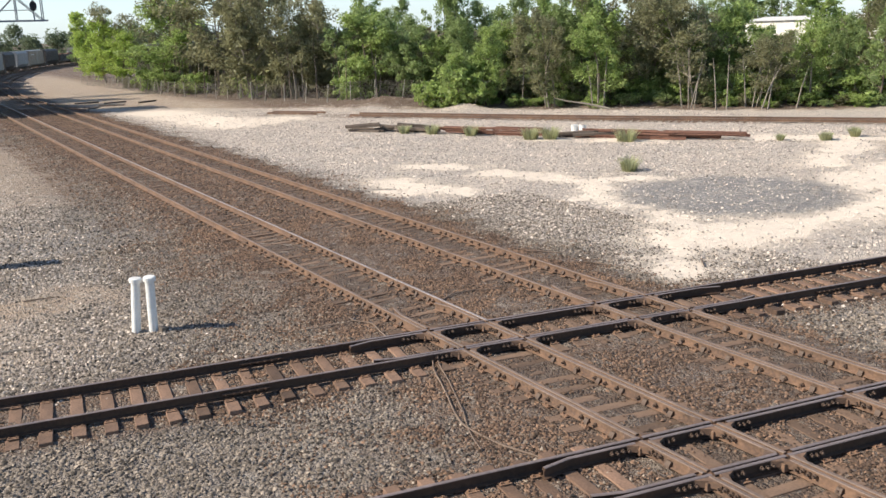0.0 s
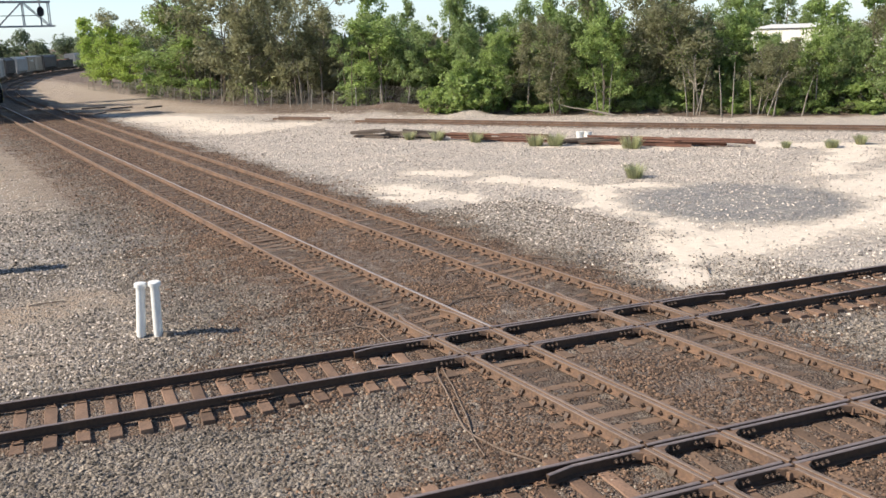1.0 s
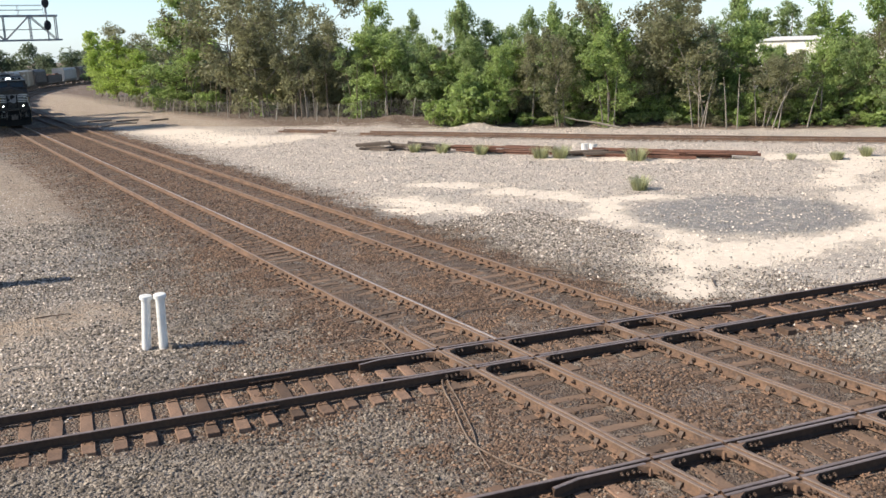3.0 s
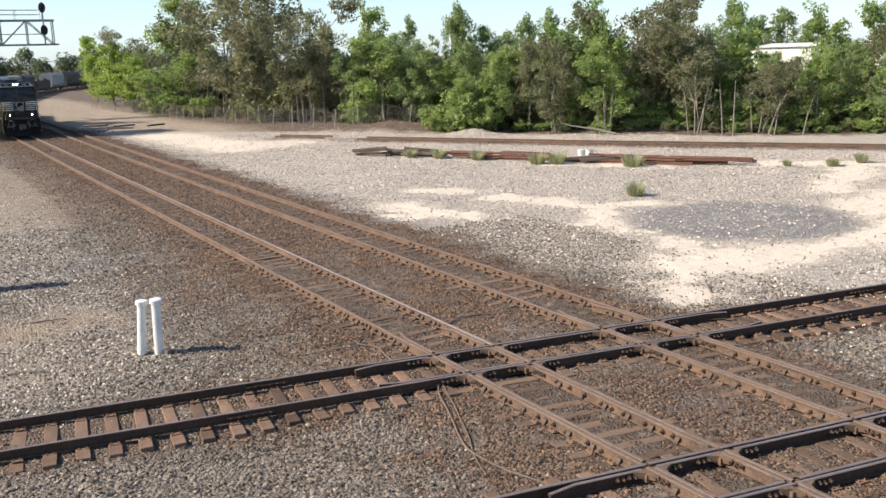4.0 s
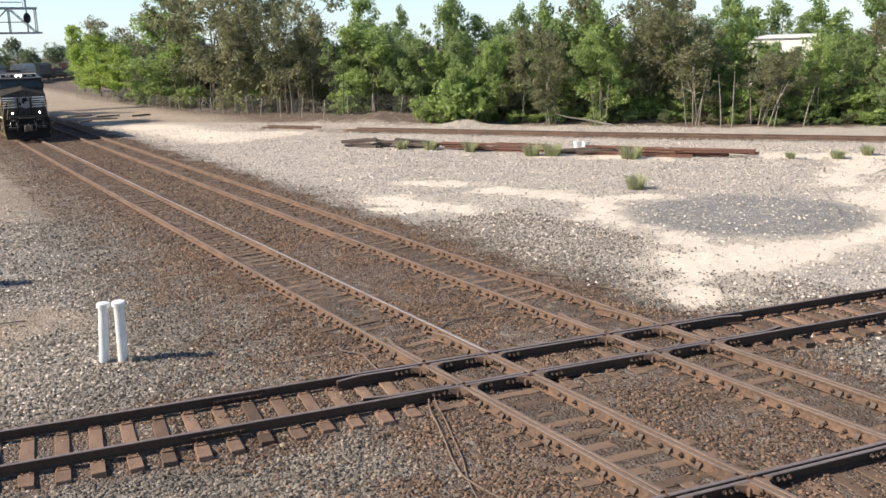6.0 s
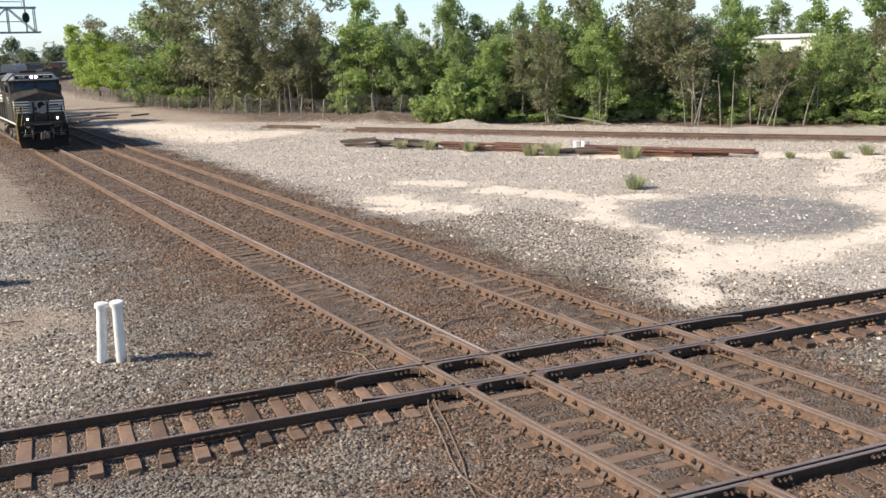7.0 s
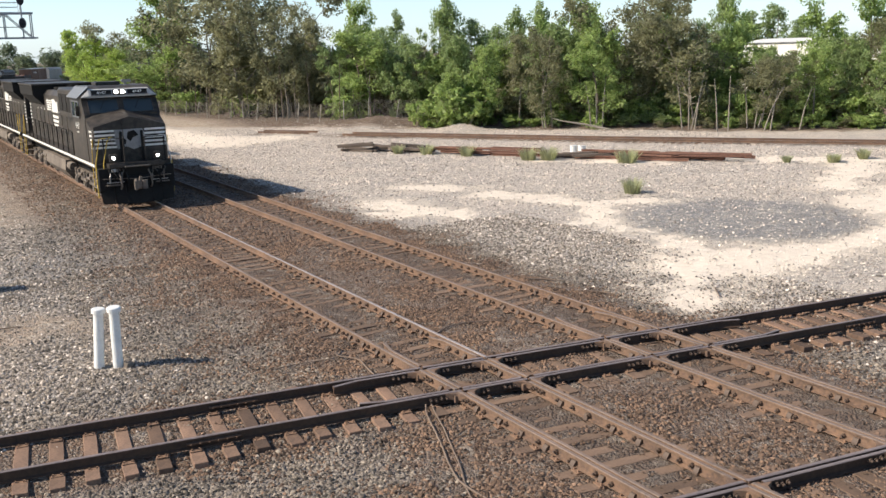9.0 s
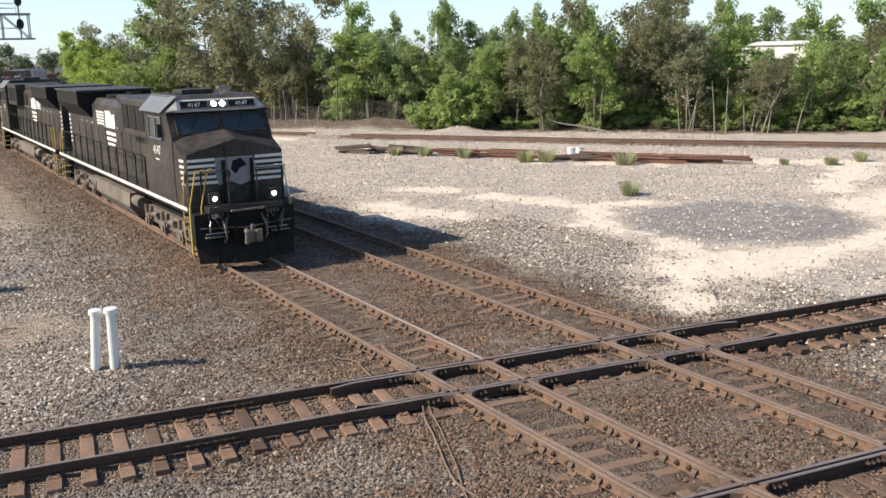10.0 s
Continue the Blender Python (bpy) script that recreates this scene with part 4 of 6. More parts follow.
def far_woods(name, label, spots, leaf, seed):
    """One mass of distant tree crowns."""
    r = np.random.default_rng(seed)
    c, rad = [], []
    for x, y, h, w in spots:
        for k in range(26):
            a, q = r.uniform(0, 6.283), math.sqrt(r.random())
            zz = r.uniform(0.05, 1.0)
            c.append((x + math.cos(a) * q * w * (1.1 - 0.6 * zz), y + math.sin(a) * q * w * (1.1 - 0.6 * zz), h * zz * (1 - 0.25 * q) - 0.3))
            rad.append(w * 0.34)
    v, f = leaves(np.array(c), np.array(rad), 75, 0.62, r)
    return tagged(new(name, raw_mesh(name, v, f, leaf)), label, "woods", kind="stuff")


r = np.random.default_rng(5)
far_woods("far_woods", "distant green woods beyond the yard, greyed to suggest haze", [(x, 430 + 40 * math.sin(x * 0.05), r.uniform(9, 17), r.uniform(6, 9)) for x in np.arange(-70, 130, 6.5)], LEAF_FAR, 1)
far_woods("wood_edge", "dense dark woods behind the tree belt", [(x, y, r.uniform(5.5, 7.5), 4.5) for x, y in [(31 + 3.6 * i + r.uniform(-1, 1), 118 - 6.6 * i + r.uniform(-2, 2)) for i in range(16) if i not in (10, 11, 12)] + [(48 + 4.2 * i, 66 - 4.4 * i) for i in (0, 1, 2, 3, 7, 8)] + [(behind_fence(y) + r.uniform(8, 13), y + 5) for y in np.arange(64, 122, 6.0)]], LEAF_OLIVE, 2)

# ---- materials of the train and small things ----
BLACK = mat("black_loco_paint", (0.016, 0.0145, 0.0135), (0.075, 0.062, 0.051), rough=0.5, grain=5, coarse=0.8, bump=0.05)
GRIME = mat("grimy_underframe", (0.21, 0.172, 0.138), (0.085, 0.07, 0.058), rough=0.85, grain=9, coarse=1.5, bump=0.3)
SOOT = mat("soot_black", (0.010, 0.0095, 0.0095), (0.016, 0.0145, 0.013), rough=0.9, grain=8, bump=0.1)
WHITE = mat("white_paint", (0.78, 0.77, 0.73), (0.62, 0.60, 0.55), rough=0.5, grain=20, coarse=3, bump=0.05)
# sunlight on the cab's roof edge is put into this grey; frames share it
ROOF_GREY = mat("sunlit_grey_paint", (0.16, 0.17, 0.185), (0.11, 0.115, 0.125), rough=0.5, grain=10, bump=0.05)
DARK_IRON = mat("oily_iron", (0.05, 0.043, 0.038), (0.09, 0.07, 0.055), rough=0.6, grain=15, bump=0.2)
NOSE_GREY = mat("worn_grey_paint", (0.30, 0.29, 0.285), (0.19, 0.185, 0.18), rough=0.55, grain=12, bump=0.05)
# silver of brackets and grab bars; on the cab brow it stands for sunlight
EMBLEM = mat("silver_and_lit_brow_paint", (0.48, 0.47, 0.45), (0.34, 0.33, 0.31), rough=0.5, grain=12, bump=0.05)
YELLOW = mat("yellow_paint", (0.62, 0.42, 0.05), (0.40, 0.27, 0.05), rough=0.55, grain=20, coarse=3, bump=0.1)
STEEL = mat("bare_steel", (0.32, 0.31, 0.30), (0.2, 0.19, 0.18), rough=0.45, metal=0.8, grain=20, bump=0.1)
PLASTIC = mat("white_plastic", (0.80, 0.80, 0.78), (0.70, 0.69, 0.66), rough=0.45, grain=15, coarse=3, bump=0.05)
WIRE = mat("galvanised_wire", (0.15, 0.14, 0.125), (0.09, 0.08, 0.07), rough=0.7, metal=0.3, grain=30, bump=0)
POST = mat("pale_fence_post", (0.40, 0.37, 0.33), (0.27, 0.25, 0.22), rough=0.8, grain=15, bump=0.2)
GANTRY = mat("galvanised_steel", (0.38, 0.40, 0.44), (0.30, 0.31, 0.34), rough=0.55, metal=0.3, grain=8, bump=0.05)
SIGNAL = mat("signal_black", (0.03, 0.03, 0.045), (0.02, 0.02, 0.03), rough=0.5, bump=0)
RUST = mat("rusted_scrap_rail", (0.215, 0.105, 0.07), (0.115, 0.062, 0.048), rough=0.9, grain=12, coarse=2, bump=0.3)
OLD_WOOD = mat("rotten_tie_wood", (0.16, 0.125, 0.10), (0.075, 0.06, 0.05), rough=0.95, grain=14, bump=0.6, objrand=0.3)
CABLE = mat("dusty_cable", (0.21, 0.155, 0.118), (0.12, 0.085, 0.064), rough=0.8, grain=20, bump=0.1)
LIGHT = glow("lit_headlight", (1.0, 0.97, 0.90), 9.0)
for _m in (BLACK, SOOT):
    _m.node_tree.nodes["Principled BSDF"].inputs["Specular IOR Level"].default_value = 0.3
GLASS = bpy.data.materials.new("cab_glass")
GLASS.use_nodes = True
_g = GLASS.node_tree.nodes["Principled BSDF"]
_g.inputs["Base Color"].default_value, _g.inputs["Roughness"].default_value, _g.inputs["Specular IOR Level"].default_value = (0.035, 0.047, 0.054, 1), 0.08, 0.6


def wheelset(radius=0.52):
    bm = bmesh.new()
    for s in (-1, 1):
        tube(bm, [(s * 0.69, 0, 0), (s * 0.715, 0, 0)], radius + 0.025, 24)
        tube(bm, [(s * 0.715, 0, 0), (s * 0.81, 0, 0)], [radius, radius - 0.006], 24)
        for k in range(6):
            a = k * math.pi / 3
            tube(bm, [(s * 0.80, math.cos(a) * 0.27, math.sin(a) * 0.27), (s * 0.822, math.cos(a) * 0.27, math.sin(a) * 0.27)], 0.06, 6)
    tube(bm, [(-0.98, 0, 0), (0.98, 0, 0)], 0.085, 10)
    return bm


def text_mesh(text, size):
    cu = bpy.data.curves.new("lettering", "FONT")
    cu.body, cu.size, cu.extrude, cu.align_x = text, size, 0.004, "CENTER"
    tmp = bpy.data.objects.new("lettering", cu)
    me = bpy.data.meshes.new_from_object(tmp)
    bpy.data.objects.remove(tmp)
    return me


def truck(loco, y0, gaps, radius, name="truck"):
    """Side frames with boxes and springs; returns the axle places."""
    ys = [y0 + g for g in gaps]
    t = part(name, boxed(-0.55, 0.55, ys[0] - 0.3, ys[-1] + 0.3, 0.55, 0.95, bevel=0.04), GRIME, loco)
    for s in (-1, 1):
        bm = bmesh.new()
        lo, hi = ys[0] - 0.75, ys[-1] + 0.75
        prism(bm, [(lo, 0.62), (lo + 0.3, 0.5), (hi - 0.3, 0.5), (hi, 0.62), (hi, 0.86), (hi - 0.5, 1.0), (lo + 0.5, 1.0), (lo, 0.86)], s * 1.0, s * 1.16)
        for y in ys:
            box(bm, *sorted((s * 1.14, s * 1.30)), y - 0.19, y + 0.19, 0.34, 0.74, bevel=0.03)
            tube(bm, [(s * 1.28, y, radius), (s * 1.34, y, radius)], 0.12, 10)
            tube(bm, [(s * 1.2, y - 0.3, 0.6), (s * 1.2, y - 0.3, 1.02)], 0.075, 8)
            tube(bm, [(s * 1.2, y + 0.3, 0.6), (s * 1.2, y + 0.3, 1.02)], 0.075, 8)
        for a, b in zip(ys, ys[1:]):
            tube(bm, [(s * 1.25, (a + b) / 2 - 0.32, 0.86), (s * 1.25, (a + b) / 2 + 0.32, 0.80)], 0.085, 8)
        part("side_frame", bm, GRIME, t)
    return ys


def locomotive(label):
    """A six-axle wide-cab diesel; its ditch lights stand at y = 0 and its tail at y = 22."""
    L = thing("locomotive", label, "locomotive", group="engines")
    W2 = 1.52
    part("frame", boxed(-W2, W2, 0.45, 21.4, 1.52, 1.72, bevel=0.03), BLACK, L)
    part("centre_sill", boxed(-0.9, 0.9, 0.6, 21.2, 0.95, 1.53), SOOT, L)
    for s in (-1, 1):
        part("sill_stripe", boxed(*sorted((s * W2, s * (W2 + 0.006))), 0.5, 21.35, 1.60, 1.705), WHITE, L, "white stripe along the sill")
    # pilot, plough, coupler
    bm = boxed(-1.5, 1.5, -0.02, 0.5, 0.62, 1.55, bevel=0.03)
    part("pilot", bm, SOOT, L)
    bm = bmesh.new()
    for s in (-1, 1):
        v = [bm.verts.new(c) for c in ((0, -0.55, 0.1), (s * 1.42, -0.02, 0.12), (s * 1.5, 0.12, 0.86), (0, -0.14, 0.86), (0, -0.42, 0.12), (s * 1.4, 0.1, 0.12), (s * 1.44, 0.24, 0.86), (0, 0.0, 0.86))]
        for q in ((0, 1, 2, 3), (4, 7, 6, 5), (0, 4, 5, 1), (1, 5, 6, 2), (2, 6, 7, 3)):
            bm.faces.new([v[i] for i in q])
    bmesh.ops.recalc_face_normals(bm, faces=bm.faces)
    part("plough", bm, SOOT, L, "black snow plough blade")
    for x in (-0.95, -0.5, 0.5, 0.95):
        k = 1 - abs(x) / 1.42
        part("plough_rib", tubed([(x, -0.05 - 0.53 * k, 0.16), (x, -0.0 - 0.14 * k, 0.84)], 0.028, 6), SOOT, L)
    for s in (-1, 1):
        part("plough_step", boxed(*sorted((s * 0.7, s * 1.25)), -0.22, -0.02, 0.86, 0.9, bevel=0.008), GRIME, L)
    for y, d in ((0.0, -1), (21.7, 1)):
        c = part("coupler", boxed(-0.13, 0.13, min(y, y + d * 0.62), max(y, y + d * 0.62), 0.78, 1.0, bevel=0.03), GRIME, L)
        bm = boxed(-0.24, 0.02, min(y + d * 0.48, y + d * 0.70), max(y + d * 0.48, y + d * 0.70), 0.70, 1.06, bevel=0.06)
        tube(bm, [(0.14, y + d * 0.62, 0.70), (0.14, y + d * 0.62, 1.06)], 0.11, 10)
        tube(bm, [(-0.20, y + d * 0.60, 0.72), (-0.28, y + d * 0.84, 0.74), (-0.28, y + d * 0.84, 1.02), (-0.20, y + d * 0.60, 1.04)], [0.08, 0.06, 0.06, 0.08], 8)
        part("knuckle", bm, GRIME, c)
        part("uncoupling_lug", boxed(-0.05, 0.05, min(y + d * 0.5, y + d * 0.6), max(y + d * 0.5, y + d * 0.6), 1.05, 1.2, bevel=0.01), GRIME, c)
    part("anticlimber", boxed(-1.1, 1.1, -0.16, 0.3, 1.56, 1.74, bevel=0.03), BLACK, L)
    for k in range(4):
        x = (-0.75, -0.45, 0.45, 0.8)[k]
        bm = tubed([(x, -0.06, 1.42), (x + 0.04, -0.3, 1.15), (x + 0.06, -0.32, 0.85), (x + 0.03, -0.2, 0.7)], 0.035, 7)
        part("air_hose", bm, SOOT if k % 2 else GRIME, L)
    for x in (-1.05, -0.6, 0.62, 1.08):
        bm = tubed([(x, -0.03, 1.35), (x, -0.13, 1.35), (x - 0.05, -0.17, 1.22), (x - 0.05, -0.15, 1.0)], 0.03, 7)
        part("hose_valve", bm, STEEL if x < 0 else GRIME, L)
    for x0, x1, sag in ((-1.1, -0.72, 0.36), (-0.95, -0.55, 0.44), (0.5, 0.92, 0.42), (0.7, 1.12, 0.34)):
        xm = (x0 + x1) / 2
        part("control_hose", tubed([(x0, -0.04, 1.5), (x0, -0.14, 1.42), (xm, -0.2, 1.5 - sag), (x1, -0.14, 1.42), (x1, -0.04, 1.5)], 0.026, 7), SOOT if x0 in (-1.1, 0.5) else DARK_IRON, L)
        part("hose_bracket", boxed(xm - 0.09, xm + 0.09, -0.06, 0.0, 1.4, 1.52, bevel=0.01), EMBLEM if x0 < -1 else GRIME, L)
    part("draft_box", boxed(-0.42, 0.42, -0.22, 0.1, 0.62, 1.2, bevel=0.04), SOOT, L)
    part("drop_step", boxed(-0.5, 0.5, -0.32, -0.14, 1.58, 1.63, bevel=0.01), GRIME, L)
    part("grab_bar", tubed([(-1.2, -0.04, 0.98), (-1.2, -0.12, 0.98), (-0.55, -0.12, 0.98), (-0.55, -0.04, 0.98)], 0.016, 6), EMBLEM, L)
    part("grab_bar", tubed([(1.2, -0.04, 0.98), (1.2, -0.12, 0.98), (0.55, -0.12, 0.98), (0.55, -0.04, 0.98)], 0.016, 6), EMBLEM, L)
    part("cut_lever", tubed([(-1.35, -0.1, 1.15), (-0.5, -0.16, 1.12), (-0.15, -0.35, 1.1), (0.6, -0.16, 1.12), (1.35, -0.1, 1.15)], 0.022, 6), GRIME, L)
    # nose
    bm = bmesh.new()
    fr = [(-1.42, 1.72), (1.42, 1.72), (1.42, 3.20), (0.0, 3.58), (-1.42, 3.20)]
    a = [bm.verts.new((x, 0.55, z)) for x, z in fr]
    b = [bm.verts.new((x, 1.75, z)) for x, z in ((-1.5, 1.72), (1.5, 1.72), (1.5, 3.62), (0.0, 3.86), (-1.5, 3.62))]
    c = [bm.verts.new((x, 0.74, z)) for x, z in ((-1.5, 1.72), (1.5, 1.72), (1.5, 3.16), (0.0, 3.70), (-1.5, 3.16))]
    for p, q in ((a, c), (c, b)):
        for i in range(5):
            bm.faces.new((p[i], p[(i + 1) % 5], q[(i + 1) % 5], q[i]))
    bm.faces.new(a)
    bm.faces.new(b)
    bmesh.ops.recalc_face_normals(bm, faces=bm.faces)
    part("nose", bm, BLACK, L)
    for i in range(5):
        z = 2.98 - i * 0.165
        for s, x0, x1 in ((-1, -1.40, -0.62 + 0.03 * i), (1, 0.58 - 0.02 * i, 1.40)):
            bm = boxed(x0, x1, 0.538, 0.552, z, z + 0.082)
            a4 = [(s * 1.405, 0.542, z), (s * 1.506, 0.742, z), (s * 1.506, 1.06 - 0.05 * i, z)]
            lo = [bm.verts.new(p) for p in a4]
            hi = [bm.verts.new((p[0], p[1], z + 0.082)) for p in a4]
            for k in range(2):
                bm.faces.new((lo[k], lo[k + 1], hi[k + 1], hi[k]))
            part("nose_stripe", bm, WHITE, L, "white stripe across the nose")
    bm = bmesh.new()
    shape = [(-0.60, 3.06), (0.50, 3.06), (0.62, 2.72), (0.46, 2.34), (0.10, 2.22), (-0.20, 2.36), (-0.55, 2.26), (-0.62, 2.6)]
    prism(bm, shape, 0.532, 0.551, "y")
    part("nose_emblem", bm, NOSE_GREY, L, "plain grey-white emblem on the nose")
    bm = bmesh.new()
    for sh in ([(-0.1, 2.95), (0.15, 3.02), (0.32, 2.8), (0.1, 2.72), (-0.02, 2.55), (-0.16, 2.7)], [(-0.3, 2.72), (-0.18, 2.62), (-0.22, 2.44), (-0.42, 2.56)]):
        prism(bm, sh, 0.522, 0.533, "y")
    part("emblem_mark", bm, SOOT, L)
    part("nose_grab_iron", tubed([(-0.3, 0.60, 3.38), (-0.3, 0.5, 3.36), (-0.3, 0.47, 2.3)], 0.014, 6), BLACK, L)
    # cab
    prof = [(1.55, 1.72), (1.55, 3.66), (1.98, 4.28), (1.80, 4.36), (1.95, 4.66), (2.45, 4.80), (4.6, 4.80), (4.6, 1.72)]
    bm = prismed(prof, -1.22, 1.22)
    cab = part("cab", bm, BLACK, L)
    for s in (-1, 1):
        bm = bmesh.new()
        inner = [bm.verts.new((s * 1.22, *p)) for p in prof]
        outer = [bm.verts.new((s * 1.52, y, min(z, 4.38))) for y, z in prof]
        k = len(prof)
        for i in range(k):
            bm.faces.new((inner[i], inner[(i + 1) % k], outer[(i + 1) % k], outer[i]))
        bm.faces.new(outer)
        bmesh.ops.remove_doubles(bm, verts=bm.verts, dist=0.001)
        bmesh.ops.recalc_face_normals(bm, faces=bm.faces)
        part("cab_side", bm, BLACK, cab)
        v = boxed(*sorted((s * 1.515, s * 1.54)), 2.55, 3.15, 3.55, 4.15, bevel=0.01)
        part("side_window", v, GLASS, cab, "dark side window")
        v = boxed(*sorted((s * 1.515, s * 1.54)), 3.3, 3.95, 3.55, 4.15, bevel=0.01)
        part("side_window", v, GLASS, cab, "dark side window")
        bm = bmesh.new()
        for y0, y1, z0, z1 in ((2.48, 4.02, 4.15, 4.2), (2.48, 4.02, 3.5, 3.55), (2.48, 2.54, 3.5, 4.2), (3.18, 3.27, 3.5, 4.2), (3.96, 4.02, 3.5, 4.2)):
            box(bm, *sorted((s * 1.52, s * 1.565)), y0, y1, z0, z1)
        part("window_frame", bm, ROOF_GREY, cab)
        # sloping cab roof edge, its sunlit look put into the grey
        bm = bmesh.new()
        v = [bm.verts.new(p) for p in ((s * 1.20, 1.9, 4.815), (s * 1.20, 4.7, 4.815), (s * 1.64, 4.7, 4.34), (s * 1.64, 2.2, 4.34), (s * 1.20, 1.9, 4.78), (s * 1.20, 4.7, 4.78), (s * 1.62, 4.7, 4.31), (s * 1.62, 2.2, 4.31))]
        for q in ((0, 1, 2, 3), (7, 6, 5, 4), (3, 2, 6, 7), (0, 3, 7, 4), (1, 5, 6, 2)):
            bm.faces.new([v[i] for i in q])
        bmesh.ops.recalc_face_normals(bm, faces=bm.faces)
        part("roof_edge", bm, ROOF_GREY, cab, "sloping roof edge coloured grey as if sunlit")
        t = new("cab_number", text_mesh("4147", 0.42))
        t.data.materials.append(WHITE)
        t.parent = cab
        t.matrix_basis = pose(s * 1.525, 3.3, 3.02, 90, 0, 90 * s)
        part("number_bar", boxed(*sorted((s * 1.52, s * 1.528)), 3.1, 3.5, 2.86, 2.90), WHITE, cab)
        part("mirror", boxed(*sorted((s * 1.56, s * 1.70)), 2.38, 2.42, 3.6, 4.0, bevel=0.008), BLACK, cab)
    # windscreens, on the raked front
    for x0, x1 in ((-1.30, -0.10), (0.10, 1.30)):
        bm = bmesh.new()
        n = Vector((0, -0.62, 0.43)).normalized() * 0.012
        cs = [(x0, 1.575, 3.70), (x1, 1.575, 3.70), (x1, 1.955, 4.25), (x0, 1.955, 4.25)]
        v = [bm.verts.new(Vector(q) + n) for q in cs] + [bm.verts.new(Vector(q) - n * 2) for q in cs]
        for q in ((0, 1, 2, 3), (7, 6, 5, 4), (0, 4, 5, 1), (1, 5, 6, 2), (2, 6, 7, 3), (3, 7, 4, 0)):
            bm.faces.new([v[i] for i in q])
        ws = part("windscreen", bm, GLASS, cab, "dark tinted windscreen")
        bm = bmesh.new()
        for p, q in zip(cs, cs[1:] + cs[:1]):
            tube(bm, [Vector(p) + n, Vector(q) + n], 0.022, 5)
        part("window_frame", bm, BLACK, ws)
        xm = (x0 + x1) / 2
        part("wiper", tubed([(xm + 0.1, 1.93, 4.26), (xm - 0.15, 1.66, 3.86)], 0.012, 5), SOOT, ws)
    # brow with number boards and headlight; brow colour paints in sunlight on its slope
    bm = prismed([(1.80, 4.34), (1.78, 4.42), (1.92, 4.66), (2.1, 4.70), (2.1, 4.34)], -1.22, 1.22)
    part("brow", bm, EMBLEM, cab, "brow over the windscreens, coloured pale as if sunlit")
    for s in (-1, 1):
        bm = bmesh.new()
        v = [bm.verts.new(p) for p in ((s * 1.22, 1.80, 4.34), (s * 1.22, 1.78, 4.42), (s * 1.22, 1.92, 4.66), (s * 1.52, 1.86, 4.34), (s * 1.50, 1.92, 4.40))]
        for q in ((0, 1, 4, 3), (1, 2, 4)):
            bm.faces.new([v[i] for i in q])
        part("brow_corner", bm, EMBLEM, cab)
    tilt = Matrix.Translation((0, 1.835, 4.53)) @ pose(0, 0, 0, -30)
    for s in (-1, 1):
        nb = part("number_board", boxed(s * 0.72 - 0.40, s * 0.72 + 0.40, -0.03, 0.05, -0.105, 0.105, tilt, 0.01), SOOT, cab, "black number board")
        digits = new("board_digits", text_mesh("4147", 0.19))
        digits.data.materials.append(WHITE)
        digits.parent = nb
        digits.matrix_basis = tilt @ pose(s * 0.72, -0.034, -0.066, 90, 0, 0)
        bm = bmesh.new()
        for z in (-0.115, 0.115):
            box(bm, s * 0.72 - 0.42, s * 0.72 + 0.42, -0.04, 0.02, z - 0.012, z + 0.012, tilt)
        for xe in (-0.41, 0.41):
            box(bm, s * 0.72 + xe - 0.012, s * 0.72 + xe + 0.012, -0.04, 0.02, -0.103, 0.103, tilt)
        part("board_frame", bm, ROOF_GREY, nb)
    hl = part("headlight_housing", boxed(-0.27, 0.27, -0.04, 0.05, -0.12, 0.12, tilt, 0.02), BLACK, cab)
    for s in (-0.13, 0.13):
        bm = bmesh.new()
        a = tilt @ Vector((s, -0.07, 0))
        b = tilt @ Vector((s, -0.02, 0))
        tube(bm, [b, a], [0.095, 0.08], 16)
        part("headlight", bm, LIGHT, hl, "lit white headlight")
    for s in (-1, 1):
        d = part("ditch_light_housing", boxed(s * 0.88 - 0.14, s * 0.88 + 0.14, -0.06, 0.16, 1.80, 2.12, bevel=0.03), BLACK, L)
        part("ditch_light", tubed([(s * 0.88, -0.05, 1.96), (s * 0.88, -0.085, 1.96)], [0.07, 0.06], 16), LIGHT, d, "lit white ditch light")
    # front platform rails
    for s in (-1, 1):
        bm = tubed([(s * 1.50, 0.30, 0.5), (s * 1.50, 0.30, 1.75), (s * 1.30, 0.22, 2.75), (s * 1.05, 0.22, 2.78)], 0.022, 7)
        part("step_handrail", bm, YELLOW if s < 0 else WHITE, L, "yellow handrail at the steps" if s < 0 else "white handrail at the steps")
        bm = tubed([(s * 1.50, 0.95, 0.55), (s * 1.50, 0.95, 1.75), (s * 1.50, 0.60, 2.72)], 0.022, 7)
        part("step_handrail", bm, YELLOW, L, "yellow handrail at the steps")
        if s < 0:
            part("step_handrail", tubed([(-1.26, 0.02, 0.95), (-1.26, 0.02, 1.75), (-1.04, 0.04, 2.66), (-0.95, 0.12, 2.78), (-0.8, 0.3, 2.8)], 0.022, 7), YELLOW, L, "yellow handrail at the steps")
        for k in range(4):
            part("step", boxed(*sorted((s * 1.12, s * 1.52)), 0.34, 0.92, 0.42 + 0.31 * k, 0.46 + 0.31 * k), GRIME, L)
        part("step_side", boxed(*sorted((s * 1.49, s * 1.53)), 0.24, 0.32, 0.36, 1.7), YELLOW, L)
        part("front_stanchion", tubed([(s * 0.42, 0.05, 1.72), (s * 0.42, 0.05, 2.76)], 0.024, 6), BLACK, L)
